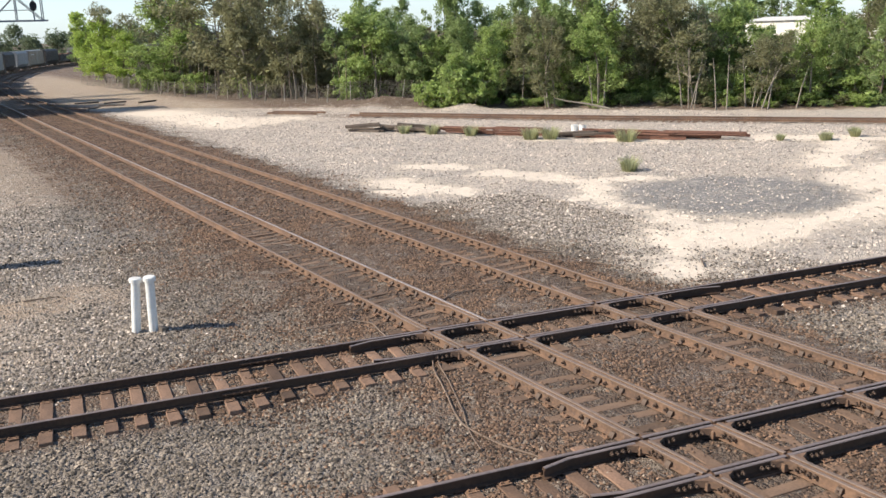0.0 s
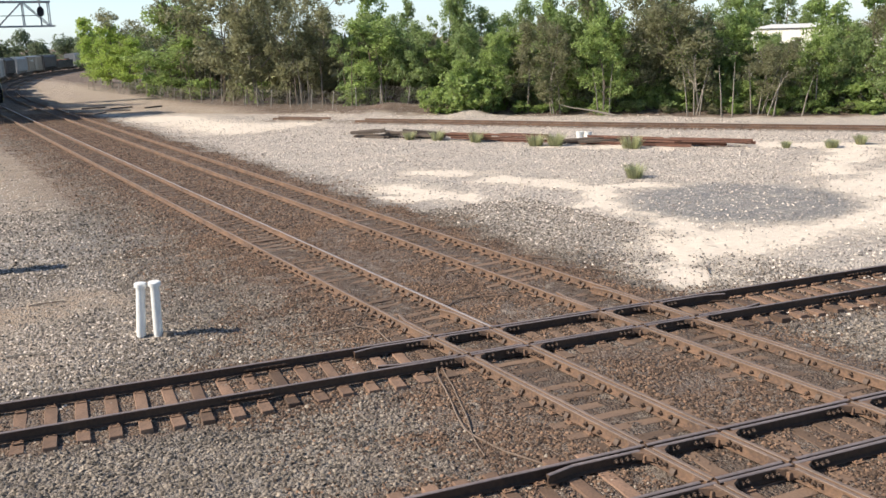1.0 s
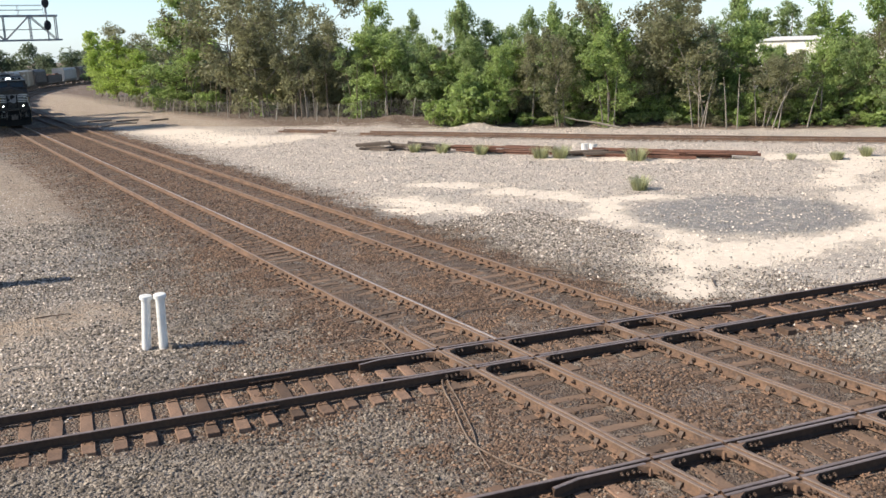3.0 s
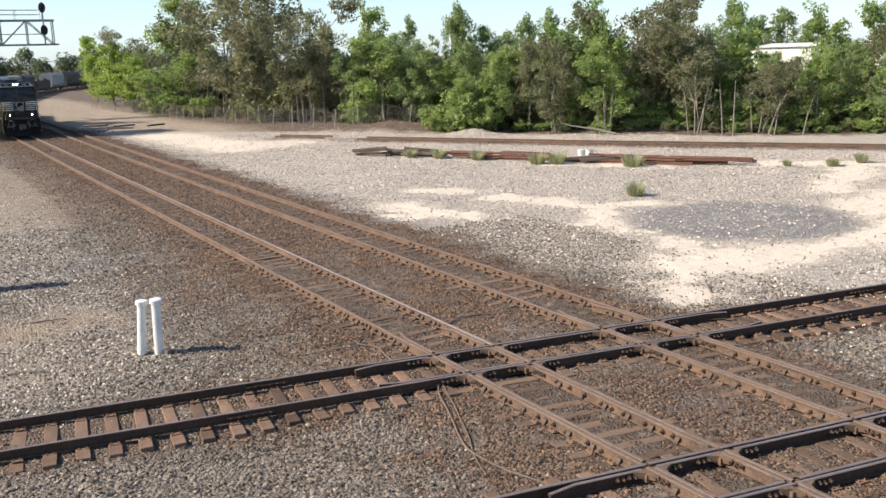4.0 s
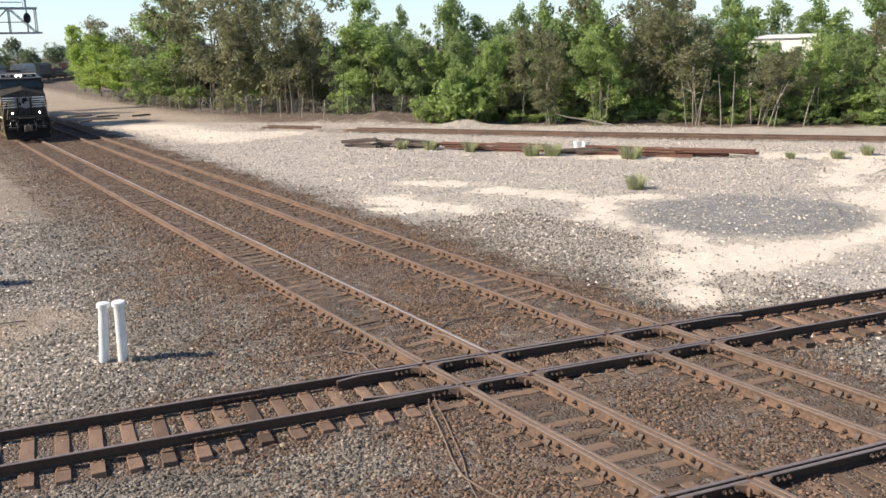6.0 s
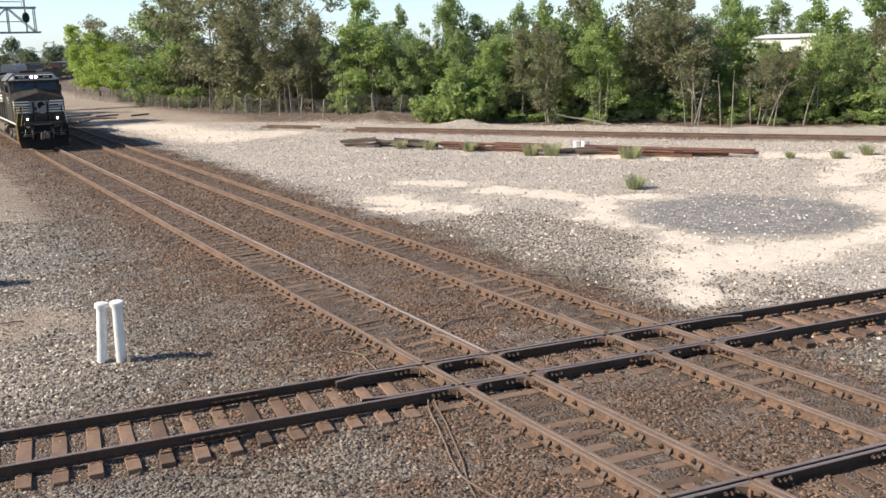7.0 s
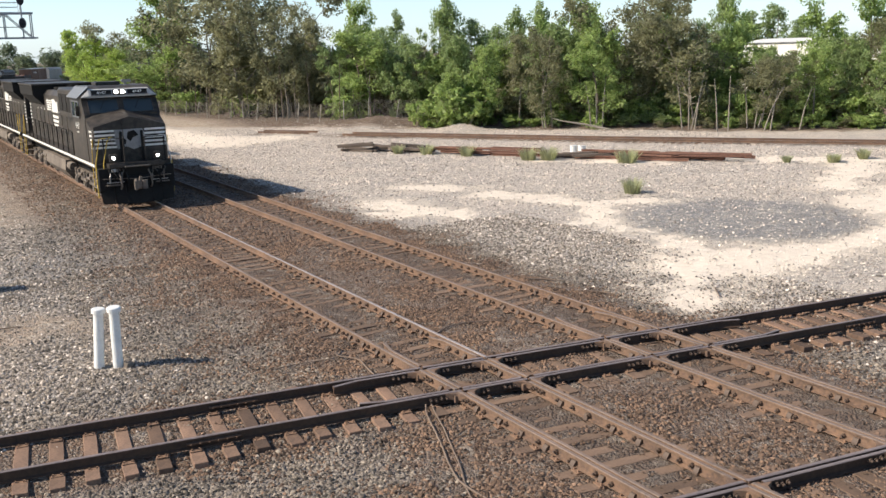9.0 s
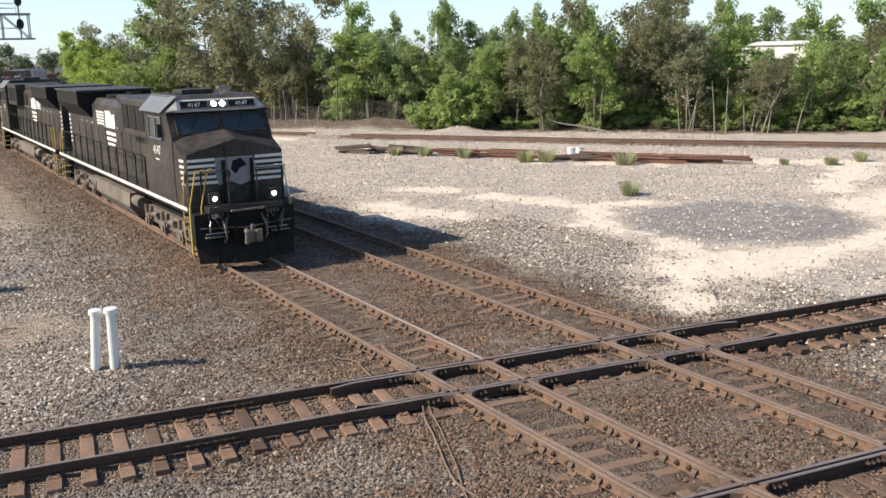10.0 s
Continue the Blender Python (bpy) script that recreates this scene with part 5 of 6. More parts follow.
        part("front_handrail", tubed([(s * 0.42, 0.05, 2.74), (s * 1.2, 0.05, 2.74)], 0.02, 6), BLACK, L)
        part("front_stanchion", tubed([(s * 1.2, 0.05, 1.72), (s * 1.2, 0.05, 2.76)], 0.03, 6), SOOT, L)
        part("nose_post", boxed(s * 0.42 - 0.05, s * 0.42 + 0.05, 0.36, 0.44, 1.74, 3.0, bevel=0.015), SOOT, L)
        # tail steps and rails
        bm = tubed([(s * 1.48, 21.25, 0.5), (s * 1.48, 21.25, 1.8), (s * 1.40, 21.0, 2.8)], 0.022, 7)
        part("step_handrail", bm, YELLOW, L, "yellow handrail at the steps")
        bm = tubed([(s * 1.48, 20.6, 0.5), (s * 1.48, 20.6, 1.8), (s * 1.48, 20.4, 2.75)], 0.022, 7)
        part("step_handrail", bm, YELLOW, L, "yellow handrail at the steps")
        for k in range(4):
            part("step", boxed(*sorted((s * 1.12, s * 1.5)), 20.65, 21.2, 0.42 + 0.31 * k, 0.46 + 0.31 * k), GRIME, L)
        # walkway rail
        part("walkway_handrail", tubed([(s * 1.46, 4.7, 2.78), (s * 1.46, 20.4, 2.78)], 0.022, 6), SOOT, L)
        for k in range(12):
            y = 5.2 + k * 1.36
            part("stanchion", tubed([(s * 1.46, y, 1.72), (s * 1.46, y, 2.78)], 0.024, 6), SOOT, L)
    # hood
    hood = part("long_hood", prismed([(-0.98, 1.72), (-0.98, 4.15), (-0.78, 4.38), (0.78, 4.38), (0.98, 4.15), (0.98, 1.72)], 4.6, 21.0, "y"), BLACK, L)
    part("equipment_cab", boxed(-1.40, 1.40, 4.62, 8.3, 3.35, 4.62, bevel=0.06), BLACK, L)
    for s in (-1, 1):
        for k in range(3):
            y = 5.1 + k * 1.05
            part("intake_grille", boxed(*sorted((s * 1.395, s * 1.425)), y, y + 0.85, 3.6, 4.4, bevel=0.01), SOOT, hood)
        for k in range(11):
            y = 4.9 + k * 1.38
            part("hood_door", boxed(*sorted((s * 0.975, s * 1.0)), y, y + 1.22, 1.95, 3.25, bevel=0.008), BLACK, hood)
            part("door_latch", boxed(*sorted((s * 0.99, s * 1.03)), y + 1.08, y + 1.14, 2.5, 2.66), DARK_IRON, hood)
        part("louvre", boxed(*sorted((s * 0.975, s * 1.02)), 8.6, 9.8, 3.4, 4.05, bevel=0.01), SOOT, hood)
        # side emblem: striped block and plate, with bars below
        for k in range(5):
            part("side_stripe", boxed(*sorted((s * 0.985, s * 1.008)), 13.2, 14.6, 3.36 + 0.115 * k, 3.43 + 0.115 * k), WHITE, hood, "white stripe on the hood side")
        part("side_emblem", prismed([(11.3, 3.30), (12.95, 3.30), (12.95, 3.95), (12.2, 3.97), (11.8, 3.8), (11.3, 3.88)], *sorted((s * 0.985, s * 1.01))), WHITE, hood, "plain white emblem on the hood side")
        for z, y0, y1 in ((3.02, 11.3, 12.95), (2.80, 11.3, 12.95), (2.58, 11.5, 12.8)):
            part("lettering_bar", boxed(*sorted((s * 1.0, s * 1.012)), y0, y1, z, z + 0.13), WHITE, hood)
        for k in range(7):
            part("tail_stripe", boxed(*sorted((s * 0.985, s * 1.008)), 20.6, 20.9, 2.2 + 0.2 * k, 2.3 + 0.2 * k), WHITE, hood, "white stripe at the hood's tail")
        for k in range(9):
            part("hood_light", boxed(*sorted((s * 0.985, s * 1.01)), 8.6 + 1.15 * k, 8.68 + 1.15 * k, 3.32, 3.40), WHITE, hood)
    bm = prismed([(-1.0, 3.55), (-1.5, 4.10), (-1.52, 4.62), (1.52, 4.62), (1.5, 4.10), (1.0, 3.55)], 15.6, 20.4, "y")
    part("radiator", bm, SOOT, L, "flared black radiator section")
    part("radiator_top", boxed(-1.56, 1.56, 15.4, 20.6, 4.62, 4.70, bevel=0.01), BLACK, L)
    part("dynamic_brake", boxed(-0.9, 0.9, 8.6, 11.2, 4.36, 4.6, bevel=0.05), BLACK, L)
    part("exhaust_stack", tubed([(0, 12.2, 4.36), (0, 12.2, 4.66)], [0.24, 0.27], 12), SOOT, L)
    part("roof_fan", tubed([(0, 14.2, 4.36), (0, 14.2, 4.52)], 0.62, 20), SOOT, L)
    bm = tubed([(0.5, 2.9, 4.80), (0.5, 2.9, 4.95)], 0.05, 8)
    for k in (-1, 0, 1):
        tube(bm, [(0.5 + 0.12 * k, 3.05, 4.98), (0.5 + 0.12 * k, 2.6, 4.98)], [0.03, 0.08], 10)
    part("horn", bm, STEEL, L)
    part("roof_unit", boxed(-0.6, 0.4, 3.4, 4.4, 4.80, 4.95, bevel=0.03), BLACK, L)
    # tank and underframe
    part("fuel_tank", prismed([(-1.42, 1.25), (-1.46, 0.75), (-1.15, 0.36), (1.15, 0.36), (1.46, 0.75), (1.42, 1.25)], 8.0, 13.6, "y"), GRIME, L, "dusty grey fuel tank")
    for s in (-1, 1):
        part("air_tank", tubed([(s * 1.22, 7.0, 1.0), (s * 1.22, 7.9, 1.0)], 0.2, 12), GRIME, L)
        part("air_tank", tubed([(s * 1.22, 13.8, 1.0), (s * 1.22, 14.9, 1.0)], 0.22, 12), GRIME, L)
    axles = []
    for y0 in (2.3, 15.2):
        for y in truck(L, y0, (0.0, 2.0, 4.0), 0.52):
            ax = part("wheelset", wheelset(), GRIME, L)
            ax.matrix_basis = pose(0, y, 0.52)
            axles.append((ax, y))
    L.scale = (1.07, 1.05, 1.055)
    return L, axles


def car_base(C, length, radius=0.42):
    for y0 in (1.4, length - 1.4 - 1.78):
        for y in truck(C, y0, (0.0, 1.78), radius):
            ax = part("wheelset", wheelset(radius), GRIME, C)
            ax.matrix_basis = pose(0, y, radius)
    for y, d in ((0.15, -1), (length - 0.15, 1)):
        part("coupler", boxed(-0.13, 0.13, min(y, y + d * 0.75), max(y, y + d * 0.75), 0.75, 1.0, bevel=0.03), GRIME, C)


def boxcar(colour, name, label):
    C = thing("boxcar", label, "freight car", group="freight train")
    part("underframe", boxed(-1.4, 1.4, 0.2, 16.0, 0.95, 1.2), GRIME, C)
    part("body", boxed(-1.5, 1.5, 0.25, 15.95, 1.15, 4.35, bevel=0.04), colour, C)
    part("roof", prismed([(-1.55, 4.3), (0, 4.52), (1.55, 4.3), (1.55, 4.24), (-1.55, 4.24)], 0.2, 16.0, "y"), STEEL, C)
    for s in (-1, 1):
        for k in range(14):
            y = 0.8 + k * 1.1
            if 6.3 < y < 9.6:
                continue
            part("rib", boxed(*sorted((s * 1.49, s * 1.56)), y, y + 0.12, 1.2, 4.2), colour, C)
        d = part("door", boxed(*sorted((s * 1.5, s * 1.58)), 6.7, 9.6, 1.2, 4.15, bevel=0.01), colour, C)
        part("lettering_bars", boxed(*sorted((s * 1.5, s * 1.512)), 2.0, 5.5, 3.3, 3.6), WHITE, C)
    car_base(C, 16.2)
    return C


def hopper(colour, label):
    C = thing("covered_hopper", label, "freight car", group="freight train")
    part("body", prismed([(-1.1, 4.45), (-1.55, 4.0), (-1.55, 1.5), (-0.9, 0.9), (0.9, 0.9), (1.55, 1.5), (1.55, 4.0), (1.1, 4.45)], 1.6, 14.8, "y"), colour, C)
    for a, b in ((0.3, 1.6), (14.8, 16.1)):
        bm = bmesh.new()
        for s in (-1, 1):
            tube(bm, [(s * 1.4, (a if a < 1 else b), 1.1), (s * 1.4, (b if a < 1 else a), 3.9)], 0.05, 6)
            box(bm, *sorted((s * 1.3, s * 1.5)), a, b, 1.0, 1.2)
        box(bm, -1.4, 1.4, a, b, 0.95, 1.15)
        part("end_frame", bm, colour, C)
    for s in (-1, 1):
        for k in range(12):
            y = 1.9 + k * 1.15
            part("rib", boxed(*sorted((s * 1.54, s * 1.61)), y, y + 0.1, 1.5, 4.0), colour, C)
    for y in (4.0, 8.2, 12.4):
        part("outlet", prismed([(-0.9, 0.95), (-0.4, 0.4), (0.4, 0.4), (0.9, 0.95)], y - 1.2, y + 1.2, "y"), GRIME, C)
    part("roof_walk", boxed(-0.35, 0.35, 1.6, 14.8, 4.46, 4.54), STEEL, C)
    for k in range(5):
        part("hatch", tubed([(0.75, 3 + k * 2.6, 4.3), (0.75, 3 + k * 2.6, 4.5)], 0.3, 10), colour, C)
    car_base(C, 16.4)
    return C


def gondola(colour, load, label):
    C = thing("gondola_car", label, "freight car", group="freight train")
    part("floor", boxed(-1.45, 1.45, 0.25, 15.95, 0.95, 1.2), GRIME, C)
    for s in (-1, 1):
        w = part("side", boxed(*sorted((s * 1.42, s * 1.5)), 0.25, 15.95, 1.15, 2.9, bevel=0.01), colour, C)
        for k in range(13):
            y = 0.6 + k * 1.2
            part("rib", boxed(*sorted((s * 1.49, s * 1.58)), y, y + 0.13, 1.15, 2.9), colour, w)
    for y in (0.25, 15.87):
        part("end", boxed(-1.42, 1.42, y, y + 0.08, 1.15, 2.9), colour, C)
    r = random.Random(9)
    bm = bmesh.new()
    for k in range(46):
        x, y = r.uniform(-0.9, 0.9), r.uniform(1.0, 15.2)
        box(bm, -r.uniform(0.2, 0.5), r.uniform(0.2, 0.5), -r.uniform(0.3, 0.9), r.uniform(0.3, 0.9), 0, r.uniform(0.4, 0.8), pose(x, y, 2.25, r.uniform(-25, 25), r.uniform(-25, 25), r.uniform(0, 180)))
    part("load", bm, load, C, "rusty scrap heaped in the car")
    car_base(C, 16.2)
    return C


PAINT_GREY = mat("grey_car_paint", (0.42, 0.41, 0.39), (0.30, 0.28, 0.26), rough=0.6, grain=6, bump=0.05)
PAINT_TAN = mat("tan_car_paint", (0.40, 0.33, 0.24), (0.28, 0.22, 0.16), rough=0.6, grain=6, bump=0.05)
PAINT_BROWN = mat("brown_car_paint", (0.17, 0.085, 0.05), (0.11, 0.06, 0.04), rough=0.65, grain=6, bump=0.05)
PAINT_DARK = mat("dark_car_paint", (0.05, 0.047, 0.045), (0.085, 0.07, 0.06), rough=0.6, grain=6, bump=0.05)

lead, lead_axles = locomotive("black diesel locomotive with white nose stripes and lit headlights")
second, second_axles = locomotive("black diesel locomotive coupled behind the leading engine")
CARS = [boxcar(PAINT_GREY, "grey", "pale grey ribbed steel boxcar"), gondola(PAINT_BROWN, RUST, "rust-brown gondola car heaped with scrap"), hopper(PAINT_DARK, "dark grey covered hopper car"),
        boxcar(PAINT_BROWN, "brown", "rust-brown ribbed steel boxcar"), hopper(PAINT_GREY, "light grey covered hopper car"), gondola(PAINT_DARK, RUST, "black gondola car heaped with scrap"), boxcar(PAINT_TAN, "tan", "tan ribbed steel boxcar")]
ORDER = (2, 0, 2, 4, 6, 2, 5, 4, 2, 5, 3, 4, 1, 4, 0, 2, 4, 3)
train = []
used = set()
for i in ORDER:
    train.append(copy_thing(CARS[i], Matrix.Identity(4)) if i in used else CARS[i])
    used.add(i)


# ---- signal bridge over the tracks ----
def signal_head(parent, x, z, y):
    bm = bmesh.new()
    prism(bm, [(x + 0.42 * math.cos(a), z + 0.62 * math.sin(a)) for a in (k * math.pi / 8 for k in range(16))], y - 0.05, y, "y")
    h = part("signal_head", bm, SIGNAL, parent, "oval black signal head")
    for k in (-0.3, 0.0, 0.3):
        part("hood", tubed([(x, y - 0.02, z + k), (x, y - 0.3, z + k)], 0.13, 10, cap=False), SIGNAL, h)


GY0, ZB, ZT = 112.0, 9.05, 12.0
sb = thing("signal_bridge", "grey steel truss signal bridge with black signal heads over the tracks", "signal bridge")
for y in (GY0 - 0.7, GY0 + 0.7):
    part("bottom_chord", boxed(-13.0, 8.9, y - 0.08, y + 0.08, ZB - 0.1, ZB + 0.1), GANTRY, sb)
    part("top_chord", boxed(-13.0, 8.6, y - 0.08, y + 0.08, ZT - 0.1, ZT + 0.1), GANTRY, sb)
    part("handrail", tubed([(-12.5, y, ZT + 1.25), (7.0, y, ZT + 1.25)], 0.03, 5), GANTRY, sb)
    part("handrail", tubed([(-12.5, y, ZT + 0.7), (7.0, y, ZT + 0.7)], 0.03, 5), GANTRY, sb)
    part("handrail", tubed([(-12.5, y, ZB + 1.3), (7.8, y, ZB + 1.3)], 0.03, 5), GANTRY, sb)
    for k in range(8):
        x = 8.4 - k * 3.0
        part("post", boxed(x - 0.06, x + 0.06, y - 0.06, y + 0.06, ZB, ZT), GANTRY, sb)
        if k < 7:
            part("brace", tubed([(x - 3.0 if k % 2 else x, y, ZB), (x if k % 2 else x - 3.0, y, ZT)], 0.06, 6), GANTRY, sb)
        part("rail_post", tubed([(x - 1.2, y, ZT), (x - 1.2, y, ZT + 1.25)], 0.03, 5), GANTRY, sb)
part("walkway", boxed(-13.0, 8.6, GY0 - 0.6, GY0 + 0.6, ZT - 0.14, ZT - 0.08), GANTRY, sb)
for x in (7.3, 1.2, -4.5):
    part("signal_mast", tubed([(x, GY0 - 0.9, ZB - 0.1), (x, GY0 - 0.9, ZT + 2.2)], 0.09, 8), GANTRY, sb)
    signal_head(sb, x, ZT + 1.5, GY0 - 1.0)
    signal_head(sb, x, ZT - 1.2, GY0 - 1.0)
for y in (GY0 - 0.7, GY0 + 0.7):
    part("support_leg", boxed(-13.2, -12.9, y - 0.14, y + 0.14, -0.4, ZT + 0.1), GANTRY, sb)

# ---- vent pipes ----
for (x, y, h, lean, rim) in ((-5.96, 6.53, 1.33, 4.5, 1.0), (-5.60, 6.34, 1.36, 0.5, 3.0)):
    z0 = float(height(x, y))
    vp = thing("vent_pipe", "white plastic vent pipe with a flat cap in the gravel", "pipe", pose(x, y, z0, rim, lean, 0), "vent pipes")
    part("pipe", tubed([(0, 0, -0.1), (0, 0, h - 0.08)], [0.108, 0.106], 20), PLASTIC, vp, smooth=False)
    bm = tubed([(0, 0, h - 0.1), (0, 0, h - 0.02), (0, 0, h)], [0.148, 0.148, 0.125], 20)
    part("cap", bm, PLASTIC, vp, "off-white cap")

# ---- cables and clamps at the crossing ----
def cable(pts, radius, label):
    bm = bmesh.new()
    fine_pts = []
    P4 = [Vector(p) for p in pts]
    for i in range(len(P4) - 1):
        p0, p1, p2, p3 = P4[max(i - 1, 0)], P4[i], P4[i + 1], P4[min(i + 2, len(P4) - 1)]
        for k in range(6):
            t = k / 6
            fine_pts.append(0.5 * ((2 * p1) + (p2 - p0) * t + (2 * p0 - 5 * p1 + 4 * p2 - p3) * t * t + (3 * p1 - p0 - 3 * p2 + p3) * t ** 3))
    fine_pts.append(P4[-1])
    return tagged(part("cable", tube(bm, [(p.x, p.y, float(height(p.x, p.y)) + p.z) for p in fine_pts], radius, 6), CABLE), label, "cable", "bond cables")


cable([(-1.45, 0.25, 0.10), (-1.58, 0.0, 0.04), (-1.72, -0.37, 0.03), (-2.01, -1.21, 0.03), (-2.3, -1.95, 0.03), (-2.46, -2.6, 0.03), (-2.4, -3.4, 0.03), (-2.27, -3.9, 0.03), (-2.1, -4.5, 0.03)], 0.018, "dusty brown bond cable lying on the ballast")
cable([(-1.36, 0.2, 0.10), (-1.45, -0.1, 0.04), (-1.62, -0.6, 0.03), (-1.88, -1.3, 0.03), (-2.2, -2.1, 0.03), (-2.52, -2.8, 0.03), (-2.75, -3.5, 0.03)], 0.014, "dusty brown bond cable lying on the ballast")
cable([(-1.5, 2.2, 0.1), (-1.35, 2.9, 0.04), (-1.3, 3.4, 0.05), (-1.55, 3.9, 0.06), (-1.05, 4.5, 0.05), (-0.85, 4.4, 0.08)], 0.016, "dusty brown bond cable beside the rail")
cable([(-2.9, 4.2, 0.03), (-2.3, 4.0, 0.05), (-1.7, 3.8, 0.04), (-1.3, 3.9, 0.03)], 0.014, "dusty brown bond cable beside the rail")
cable([(0.9, 3.9, 0.03), (1.6, 4.3, 0.04), (2.3, 4.2, 0.03), (3.0, 3.9, 0.03)], 0.02, "dusty brown bond cable lying on the ballast")

# ---- fence ----
FENCE = ((17.0, 140.0), (18.0, 127.0), (19.6, 96.0), (22.6, 74.0), (25.6, 65.6), (29.5, 63.2), (36.0, 59.0))
fen = thing("chain_link_fence", "sagging chain-link fence with leaning pale posts", "fence")
r = random.Random(4)
top_pts = []
for p, q in zip(FENCE, FENCE[1:]):
    p, q = Vector((*p, 0)), Vector((*q, 0))
    n = max(1, round((q - p).length / 2.9))
    for k in range(n):
        c = p.lerp(q, k / n)
        z = float(height(c.x, c.y))
        lean = Vector((r.uniform(-0.05, 0.45), r.uniform(-0.1, 0.1), 1.75 + r.uniform(-0.1, 0.15)))
        part("fence_post", tubed([c + Vector((0, 0, z - 0.2)), c + Vector((0, 0, z)) + lean], 0.04, 7), POST, fen)
        top_pts.append((c + Vector((0, 0, z)), c + Vector((0, 0, z)) + lean * 0.96))
v, f = [], []
for (b0, t0), (b1, t1) in zip(top_pts, top_pts[1:]):
    L = (b1 - b0).length
    n = max(2, int(L / 0.13))
    for k in range(-7, n + 1):
        for a, b in ((k / n, (k + 7) / n), ((k + 7) / n, k / n)):
            u0, u1 = max(0, min(1, a)), max(0, min(1, b))
            if u0 == u1 or a == b:
                continue
            w0, w1 = (u0 - a) / (b - a), (u1 - a) / (b - a)
            P0 = b0.lerp(b1, u0).lerp(t0.lerp(t1, u0), w0)
            P1 = b0.lerp(b1, u1).lerp(t0.lerp(t1, u1), w1)
            d = (P1 - P0).normalized()
            e = d.cross(Vector((1, 0, 0))).normalized() * 0.006 + Vector((0, 0, 0.003))
            i = len(v)
            v += [P0 - e, P0 + e, P1 + e, P1 - e]
            f.append((i, i + 1, i + 2, i + 3))
me = raw_mesh("fence_mesh", np.array([tuple(p) for p in v]), np.array(f), WIRE)
o = new("fence_mesh", me)
o.parent = fen

# ---- pile of old ties and scrap rail ----
r = random.Random(21)
pa, pb = Vector((18.2, 43.4, 0)), Vector((32.4, 20.6, 0))
pd = (pb - pa).normalized()
pang = math.degrees(math.atan2(pd.y, pd.x))
tie_long = tie_mesh("old_tie", OLD_WOOD, 2.6, 77)
for k in range(16):
    t = r.uniform(0.0, 0.20)
    c = pa.lerp(pb, t) + Vector((pd.y, -pd.x, 0)) * r.uniform(-0.7, 0.7)
    ob = tagged(new("old_tie", tie_long), "rotten dark timber tie thrown on a heap", "railway tie", "heap of ties")
    ob.matrix_basis = pose(c.x, c.y, float(height(c.x, c.y)) + 0.17 + 0.16 * (k % 3), r.uniform(-4, 4), r.uniform(-5, 5), pang + r.uniform(-14, 14))
for k in range(6):
    t = r.uniform(0.56, 0.68)
    c = pa.lerp(pb, t) + Vector((pd.y, -pd.x, 0)) * r.uniform(-0.6, 0.6)
    ob = tagged(new("old_tie", tie_long), "rotten dark timber tie thrown on a heap", "railway tie", "heap of ties")
    ob.matrix_basis = pose(c.x, c.y, float(height(c.x, c.y)) + 0.17 + 0.16 * (k % 2), r.uniform(-4, 4), r.uniform(-5, 5), pang + r.uniform(-20, 20))
for k in range(30):
    t = r.uniform(0.26, 0.50) if k < 13 else r.uniform(0.68, 0.9)
    ln = r.uniform(2.4, 6.0)
    c = pa.lerp(pb, t) + Vector((pd.y, -pd.x, 0)) * r.uniform(-0.9, 0.9)
    z = float(height(c.x, c.y)) + 0.19 + 0.12 * (k % 3)
    v, f = sweep([Vector((-ln / 2, 0, 0)), Vector((ln / 2, 0, 0))])
    ob = tagged(part("scrap_rail", (v, f), RUST), "rusted scrap rail lying on a pile", "scrap rail", "scrap rails")
    ob.matrix_basis = pose(c.x, c.y, z, r.choice((0, 90, 0, 25)), r.uniform(-1.0, 1.0), pang + r.uniform(-3, 3))
for k in range(2):
    c = Vector((27.6 + 0.28 * k, 31.3 - 0.42 * k, 0))
    b = thing("white_bucket", "white plastic bucket beside the scrap rails", "bucket", pose(c.x, c.y, float(height(c.x, c.y)) + 0.02, 0, 6 * k, 0), "buckets")
    part("body", tubed([(0, 0, 0), (0, 0, 0.5)], [0.2, 0.24], 16), PLASTIC, b)
    part("rim", tubed([(0, 0, 0.48), (0, 0, 0.53)], 0.255, 16), PLASTIC, b)


for x, y, a in ((11.6, 91.0, 20), (14.6, 89.0, 35), (10.2, 86.0, -30), (9.0, 93.0, 10), (8.0, 84.0, 60)):
    ob = tagged(new("old_tie", tie_long), "rotten dark timber tie lying beside the main line", "railway tie", "loose ties")
    ob.matrix_basis = pose(x, y, float(height(x, y)) + 0.15, 0, 0, a)
for x0, y0, x1, y1 in ((-8.9, 6.75, -8.2, 6.5), (-7.9, 10.9, -7.0, 10.85), (5.8, 6.9, 6.6, 6.2), (9.6, 3.4, 9.0, 2.7), (6.9, 4.4, 6.4, 5.0)):
    p, q = Vector((x0, y0, 0)), Vector((x1, y1, 0))
    mid_ = p.lerp(q, 0.5) + Vector((0.04, 0.06, 0))
    bm = tubed([(v.x, v.y, float(height(v.x, v.y)) + 0.045) for v in (p, mid_, q)], [0.02, 0.024, 0.015], 6)
    tagged(part("stick", bm, BARK_PALE if x0 < -8.5 else CABLE), "weathered stick lying on the gravel", "stick", "sticks")
bm = bmesh.new()
box(bm, -0.09, 0.09, -0.07, 0.07, -0.03, 0.11, pose(-5.42, 6.18, float(height(-5.42, 6.18)), 5, 4, 25), 0.02)
tagged(part("junction_box", bm, GRIME), "small rusty junction box beside the pipes", "box")

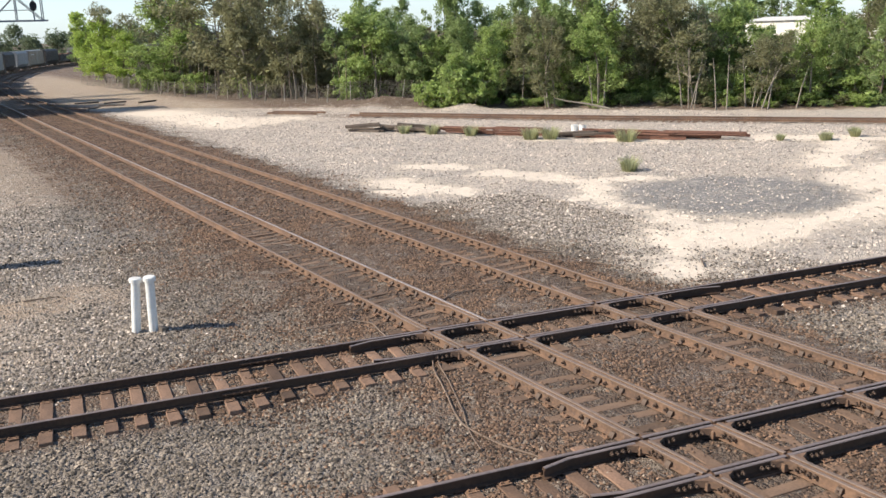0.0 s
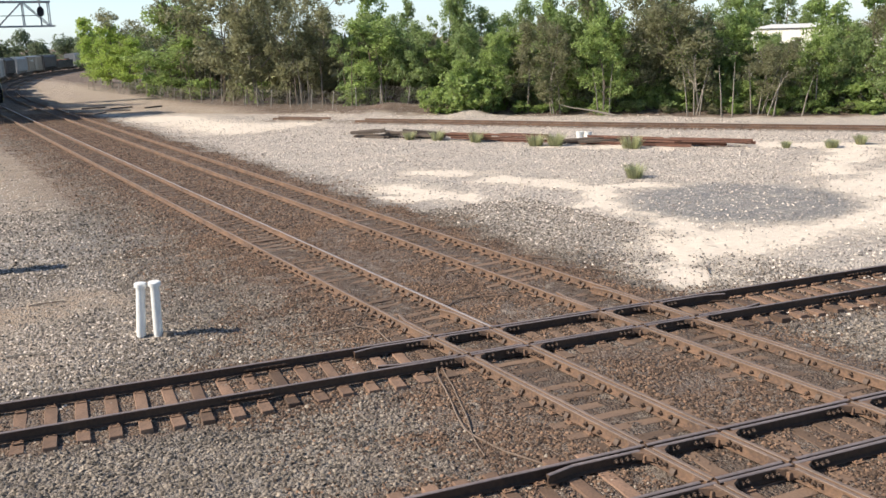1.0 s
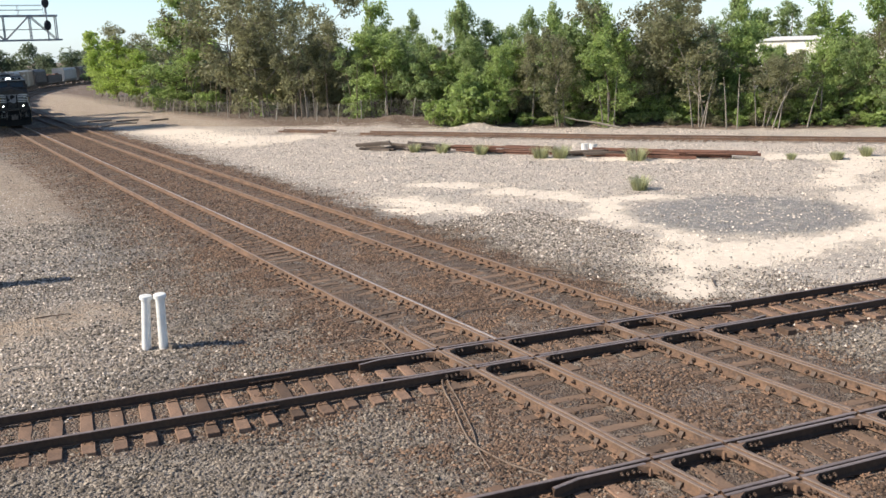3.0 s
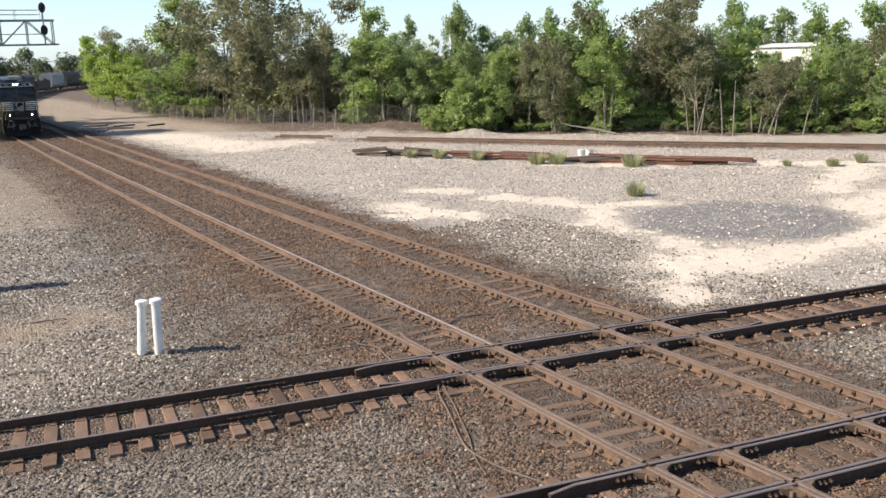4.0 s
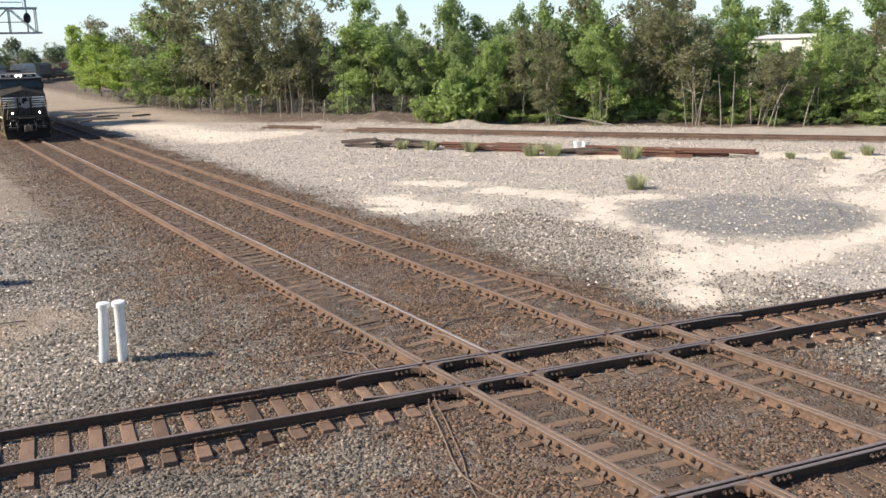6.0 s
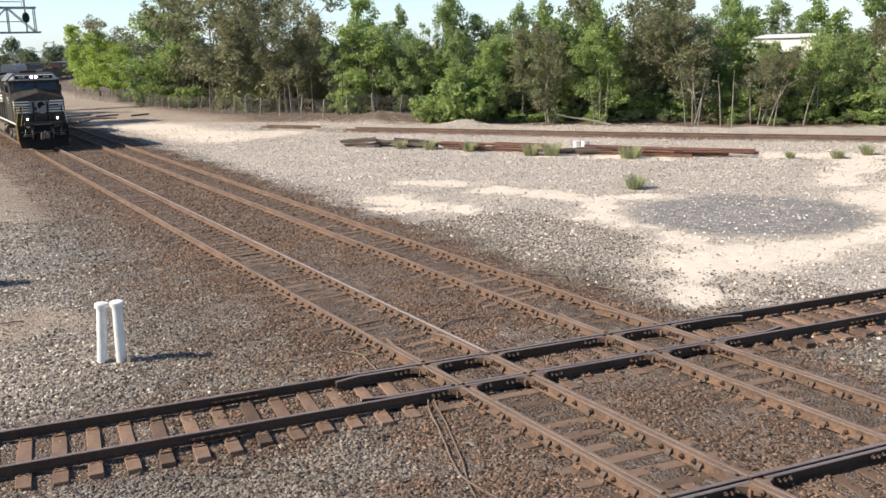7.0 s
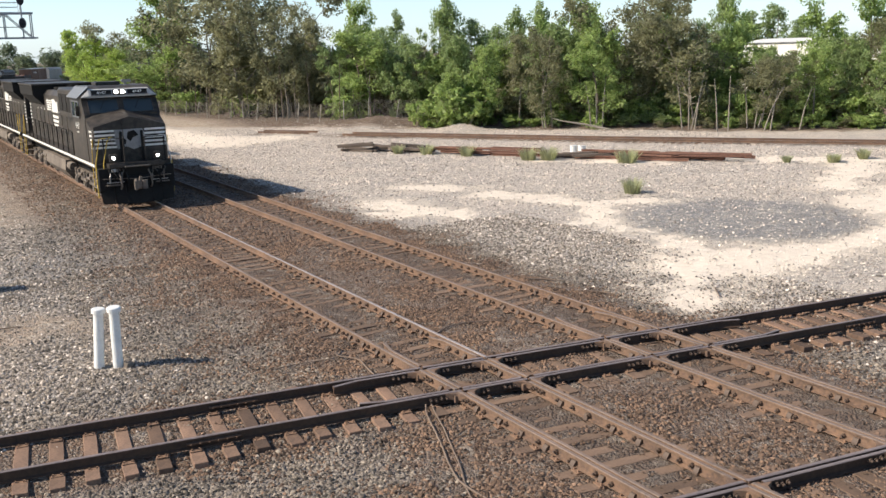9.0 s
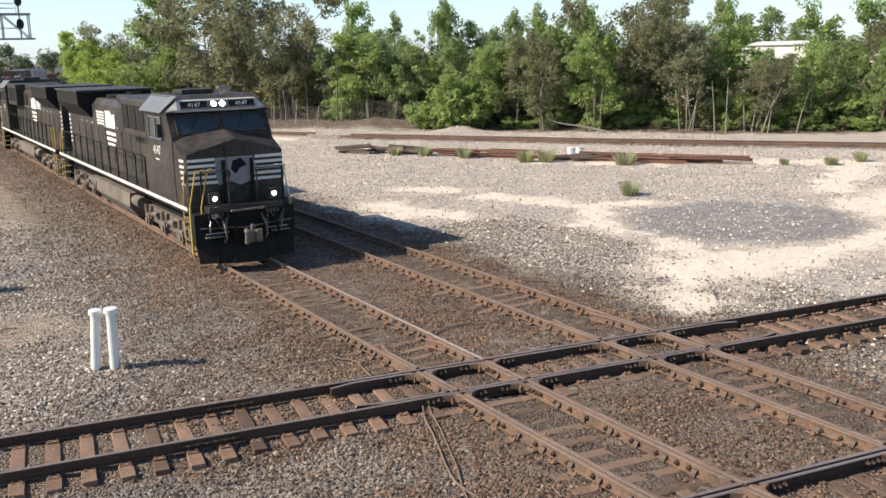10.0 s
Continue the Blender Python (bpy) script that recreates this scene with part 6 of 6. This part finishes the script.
# ---- weeds ----
def weed(x, y, h, w, n, label, leafm=GRASS):
    r = np.random.default_rng(int(x * 100))
    az = r.uniform(0, 6.283, n)
    q = np.sqrt(r.random(n)) * w
    ln = h * r.uniform(0.55, 1.1, n)
    out = r.uniform(0.1, 0.9, n) * ln
    bx, by = np.cos(az) * q * 0.5, np.sin(az) * q * 0.5
    tx, ty = bx + np.cos(az) * out, by + np.sin(az) * out
    bw = 0.016
    px, py = -np.sin(az) * bw, np.cos(az) * bw
    z0, z1, z2 = np.full(n, -0.02), ln * 0.6, ln
    mx_, my_ = (bx + tx) / 2 - np.cos(az) * out * 0.1, (by + ty) / 2 - np.sin(az) * out * 0.1
    v = np.stack([np.stack([bx - px, by - py, z0], 1), np.stack([bx + px, by + py, z0], 1), np.stack([mx_ + px, my_ + py, z1], 1), np.stack([mx_ - px, my_ - py, z1], 1),
                  np.stack([tx + px * 0.2, ty + py * 0.2, z2], 1), np.stack([tx - px * 0.2, ty - py * 0.2, z2], 1)], 1).reshape(-1, 3)
    i = (np.arange(n) * 6)[:, None]
    f = np.concatenate([i + np.array([[0, 1, 2, 3]]), i + np.array([[3, 2, 4, 5]])])
    ob = tagged(new("weed", raw_mesh("weed", v, f, leafm)), label, "weed", "weeds")
    ob.matrix_basis = pose(x, y, float(height(x, y)))
    return ob


for x, y, h, w in ((19.2, 17.0, 0.75, 0.55), (27.2, 26.0, 0.85, 0.9), (24.6, 30.0, 0.85, 0.7), (23.7, 30.8, 0.8, 0.7), (20.6, 37.6, 0.7, 0.6), (19.4, 39.2, 0.6, 0.5), (36.9, 17.6, 0.6, 0.4), (33.0, 19.6, 0.4, 0.3), (34.6, 17.8, 0.5, 0.5), (22.0, 35.0, 0.7, 0.6)):
    weed(x, y, h * 0.9, w * 1.2, 260, "tuft of grey-green weeds in the gravel")

# pale tree skeletons and a fallen branch at the belt's edge
STEMS = ((47.5, 33.2, 1.2, -0.8, 3.4), (47.9, 32.9, 0.5, -0.2, 3.2), (45.6, 34.9, 0.4, 0.3, 4.2), (45.0, 35.4, -0.3, 0.2, 4.0), (49.8, 31.8, 0.9, -0.3, 3.2), (40.3, 43.8, -0.1, 0.1, 4.2), (40.6, 43.5, 0.2, -0.2, 4.6),
         (40.0, 44.1, -0.4, 0.3, 3.6), (44.9, 38.9, -0.5, 0.4, 4.6), (45.2, 38.5, 0.0, 0.2, 4.8), (45.5, 38.2, 0.5, -0.4, 4.4), (45.3, 38.4, 0.9, -0.7, 3.8), (48.2, 35.3, -0.3, 0.2, 3.8), (48.5, 34.9, 0.5, -0.4, 3.9),
         (51.5, 31.9, 0.1, 0.1, 4.0), (37.2, 50.2, 0.2, -0.1, 3.9), (38.6, 47.4, -0.2, 0.3, 3.6), (31.6, 66.2, 0.3, -0.2, 4.2), (26.2, 72.6, 0.1, 0.2, 4.8), (25.5, 73.8, -0.3, 0.3, 4.4))
for x, y, dx, dy, z in STEMS:
    z0 = float(height(x, y))
    bm = tubed([(0, 0, -0.2), (dx * 0.4, dy * 0.4, z * 0.5), (dx, dy, z)], [0.065, 0.05, 0.02], 6)
    ob = tagged(part("dead_stem", bm, BARK_PALE), "bare pale dead stem leaning among the trees", "tree stem", "dead stems")
    ob.matrix_basis = pose(x, y, z0)
bm = tubed([(0, 0, 0.1), (-1.2, 1.4, 0.5), (-2.4, 2.6, 0.75), (-3.0, 3.4, 1.0)], [0.1, 0.08, 0.05, 0.02], 6)
ob = tagged(part("fallen_branch", bm, BARK_PALE), "pale fallen branch below the trees", "branch")
ob.matrix_basis = pose(39.8, 41.8, float(height(39.8, 41.8)))

# ---- white building behind the trees ----
bld = thing("warehouse", "low white warehouse half hidden behind the trees", "building", pose(93.0, 61.0, -0.3, 0, 0, 8))
part("wall", boxed(-5, 5, -9, 9, 0, 6.5), WHITE, bld)
part("roof", prismed([(-5.3, 6.5), (0, 7.0), (5.3, 6.5)], -9.3, 9.3, "y"), WHITE, bld)

# a mast out of sight whose shadow falls on the gravel
pm = thing("signal_case_mast", "grey steel mast with an equipment case", "mast", pose(-11.6, 16.95, -0.3))
part("mast", tubed([(0, 0, -0.2), (0, 0, 4.0)], 0.11, 10), GANTRY, pm)
part("case", boxed(-0.3, 0.3, -0.28, 0.28, 2.6, 4.1, bevel=0.02), GANTRY, pm)

# ---- motion of the train ----
RUN = ((0.0, 117.5), (1.0, 107.9), (2.5, 93.4), (4.0, 79.2), (5.0, 70.4), (5.5, 66.3), (6.25, 61.0), (7.0, 54.2), (8.0, 41.3), (9.0, 27.4), (10.0, 13.4))


def run(t):
    """Where the leading engine's front stands along the track, smoothly."""
    ts, ss = [p[0] for p in RUN], [p[1] for p in RUN]
    i = max(0, min(len(ts) - 2, sum(a <= t for a in ts) - 1))

    def slope(k):
        a, b = max(0, k - 1), min(len(ts) - 1, k + 1)
        return (ss[b] - ss[a]) / (ts[b] - ts[a])
    h = ts[i + 1] - ts[i]
    u = (t - ts[i]) / h
    return ((2 * u ** 3 - 3 * u ** 2 + 1) * ss[i] + (u ** 3 - 2 * u ** 2 + u) * h * slope(i) + (-2 * u ** 3 + 3 * u ** 2) * ss[i + 1] + (u ** 3 - u ** 2) * h * slope(i + 1))


def on_track(s):
    if s <= 105:
        return Vector((0, s, 0))
    a = (s - 105) / 400
    return Vector((400 * (1 - math.cos(a)), 105 + 400 * math.sin(a), 0))


def standing(s, a, b, flip=0.0):
    """Pose of a vehicle whose front is at s along the track, with trucks a and b behind it."""
    p, q = on_track(s + a), on_track(s + b)
    d = (q - p).normalized()
    o = p - d * a
    turn = math.degrees(math.atan2(-d.x, d.y))
    m = pose(o.x, o.y, 0, 0, 0, turn)
    return m @ pose(0, flip, 0, 0, 0, 180) if flip else m


def motions():
    steps = [k * 0.25 for k in range(41)]
    walk(lead, [(t, standing(run(t), 4.5, 17.9)) for t in steps])
    walk(second, [(t, standing(run(t) + 23.7, 4.3, 17.2, 22.4)) for t in steps])
    at = 23.7 * 2 + 0.6
    for car in train:
        walk(car, [(t, standing(run(t) + at, 2.3, 13.9)) for t in steps])
        at += 16.9
    for axles, way in ((lead_axles, 1), (second_axles, -1)):
        for ax, y in axles:
            walk(ax, [(k / 30, pose(0, y, 0.52, way * math.degrees((run(0) - run(k / 30)) / 0.52))) for k in range(301)])


motions()
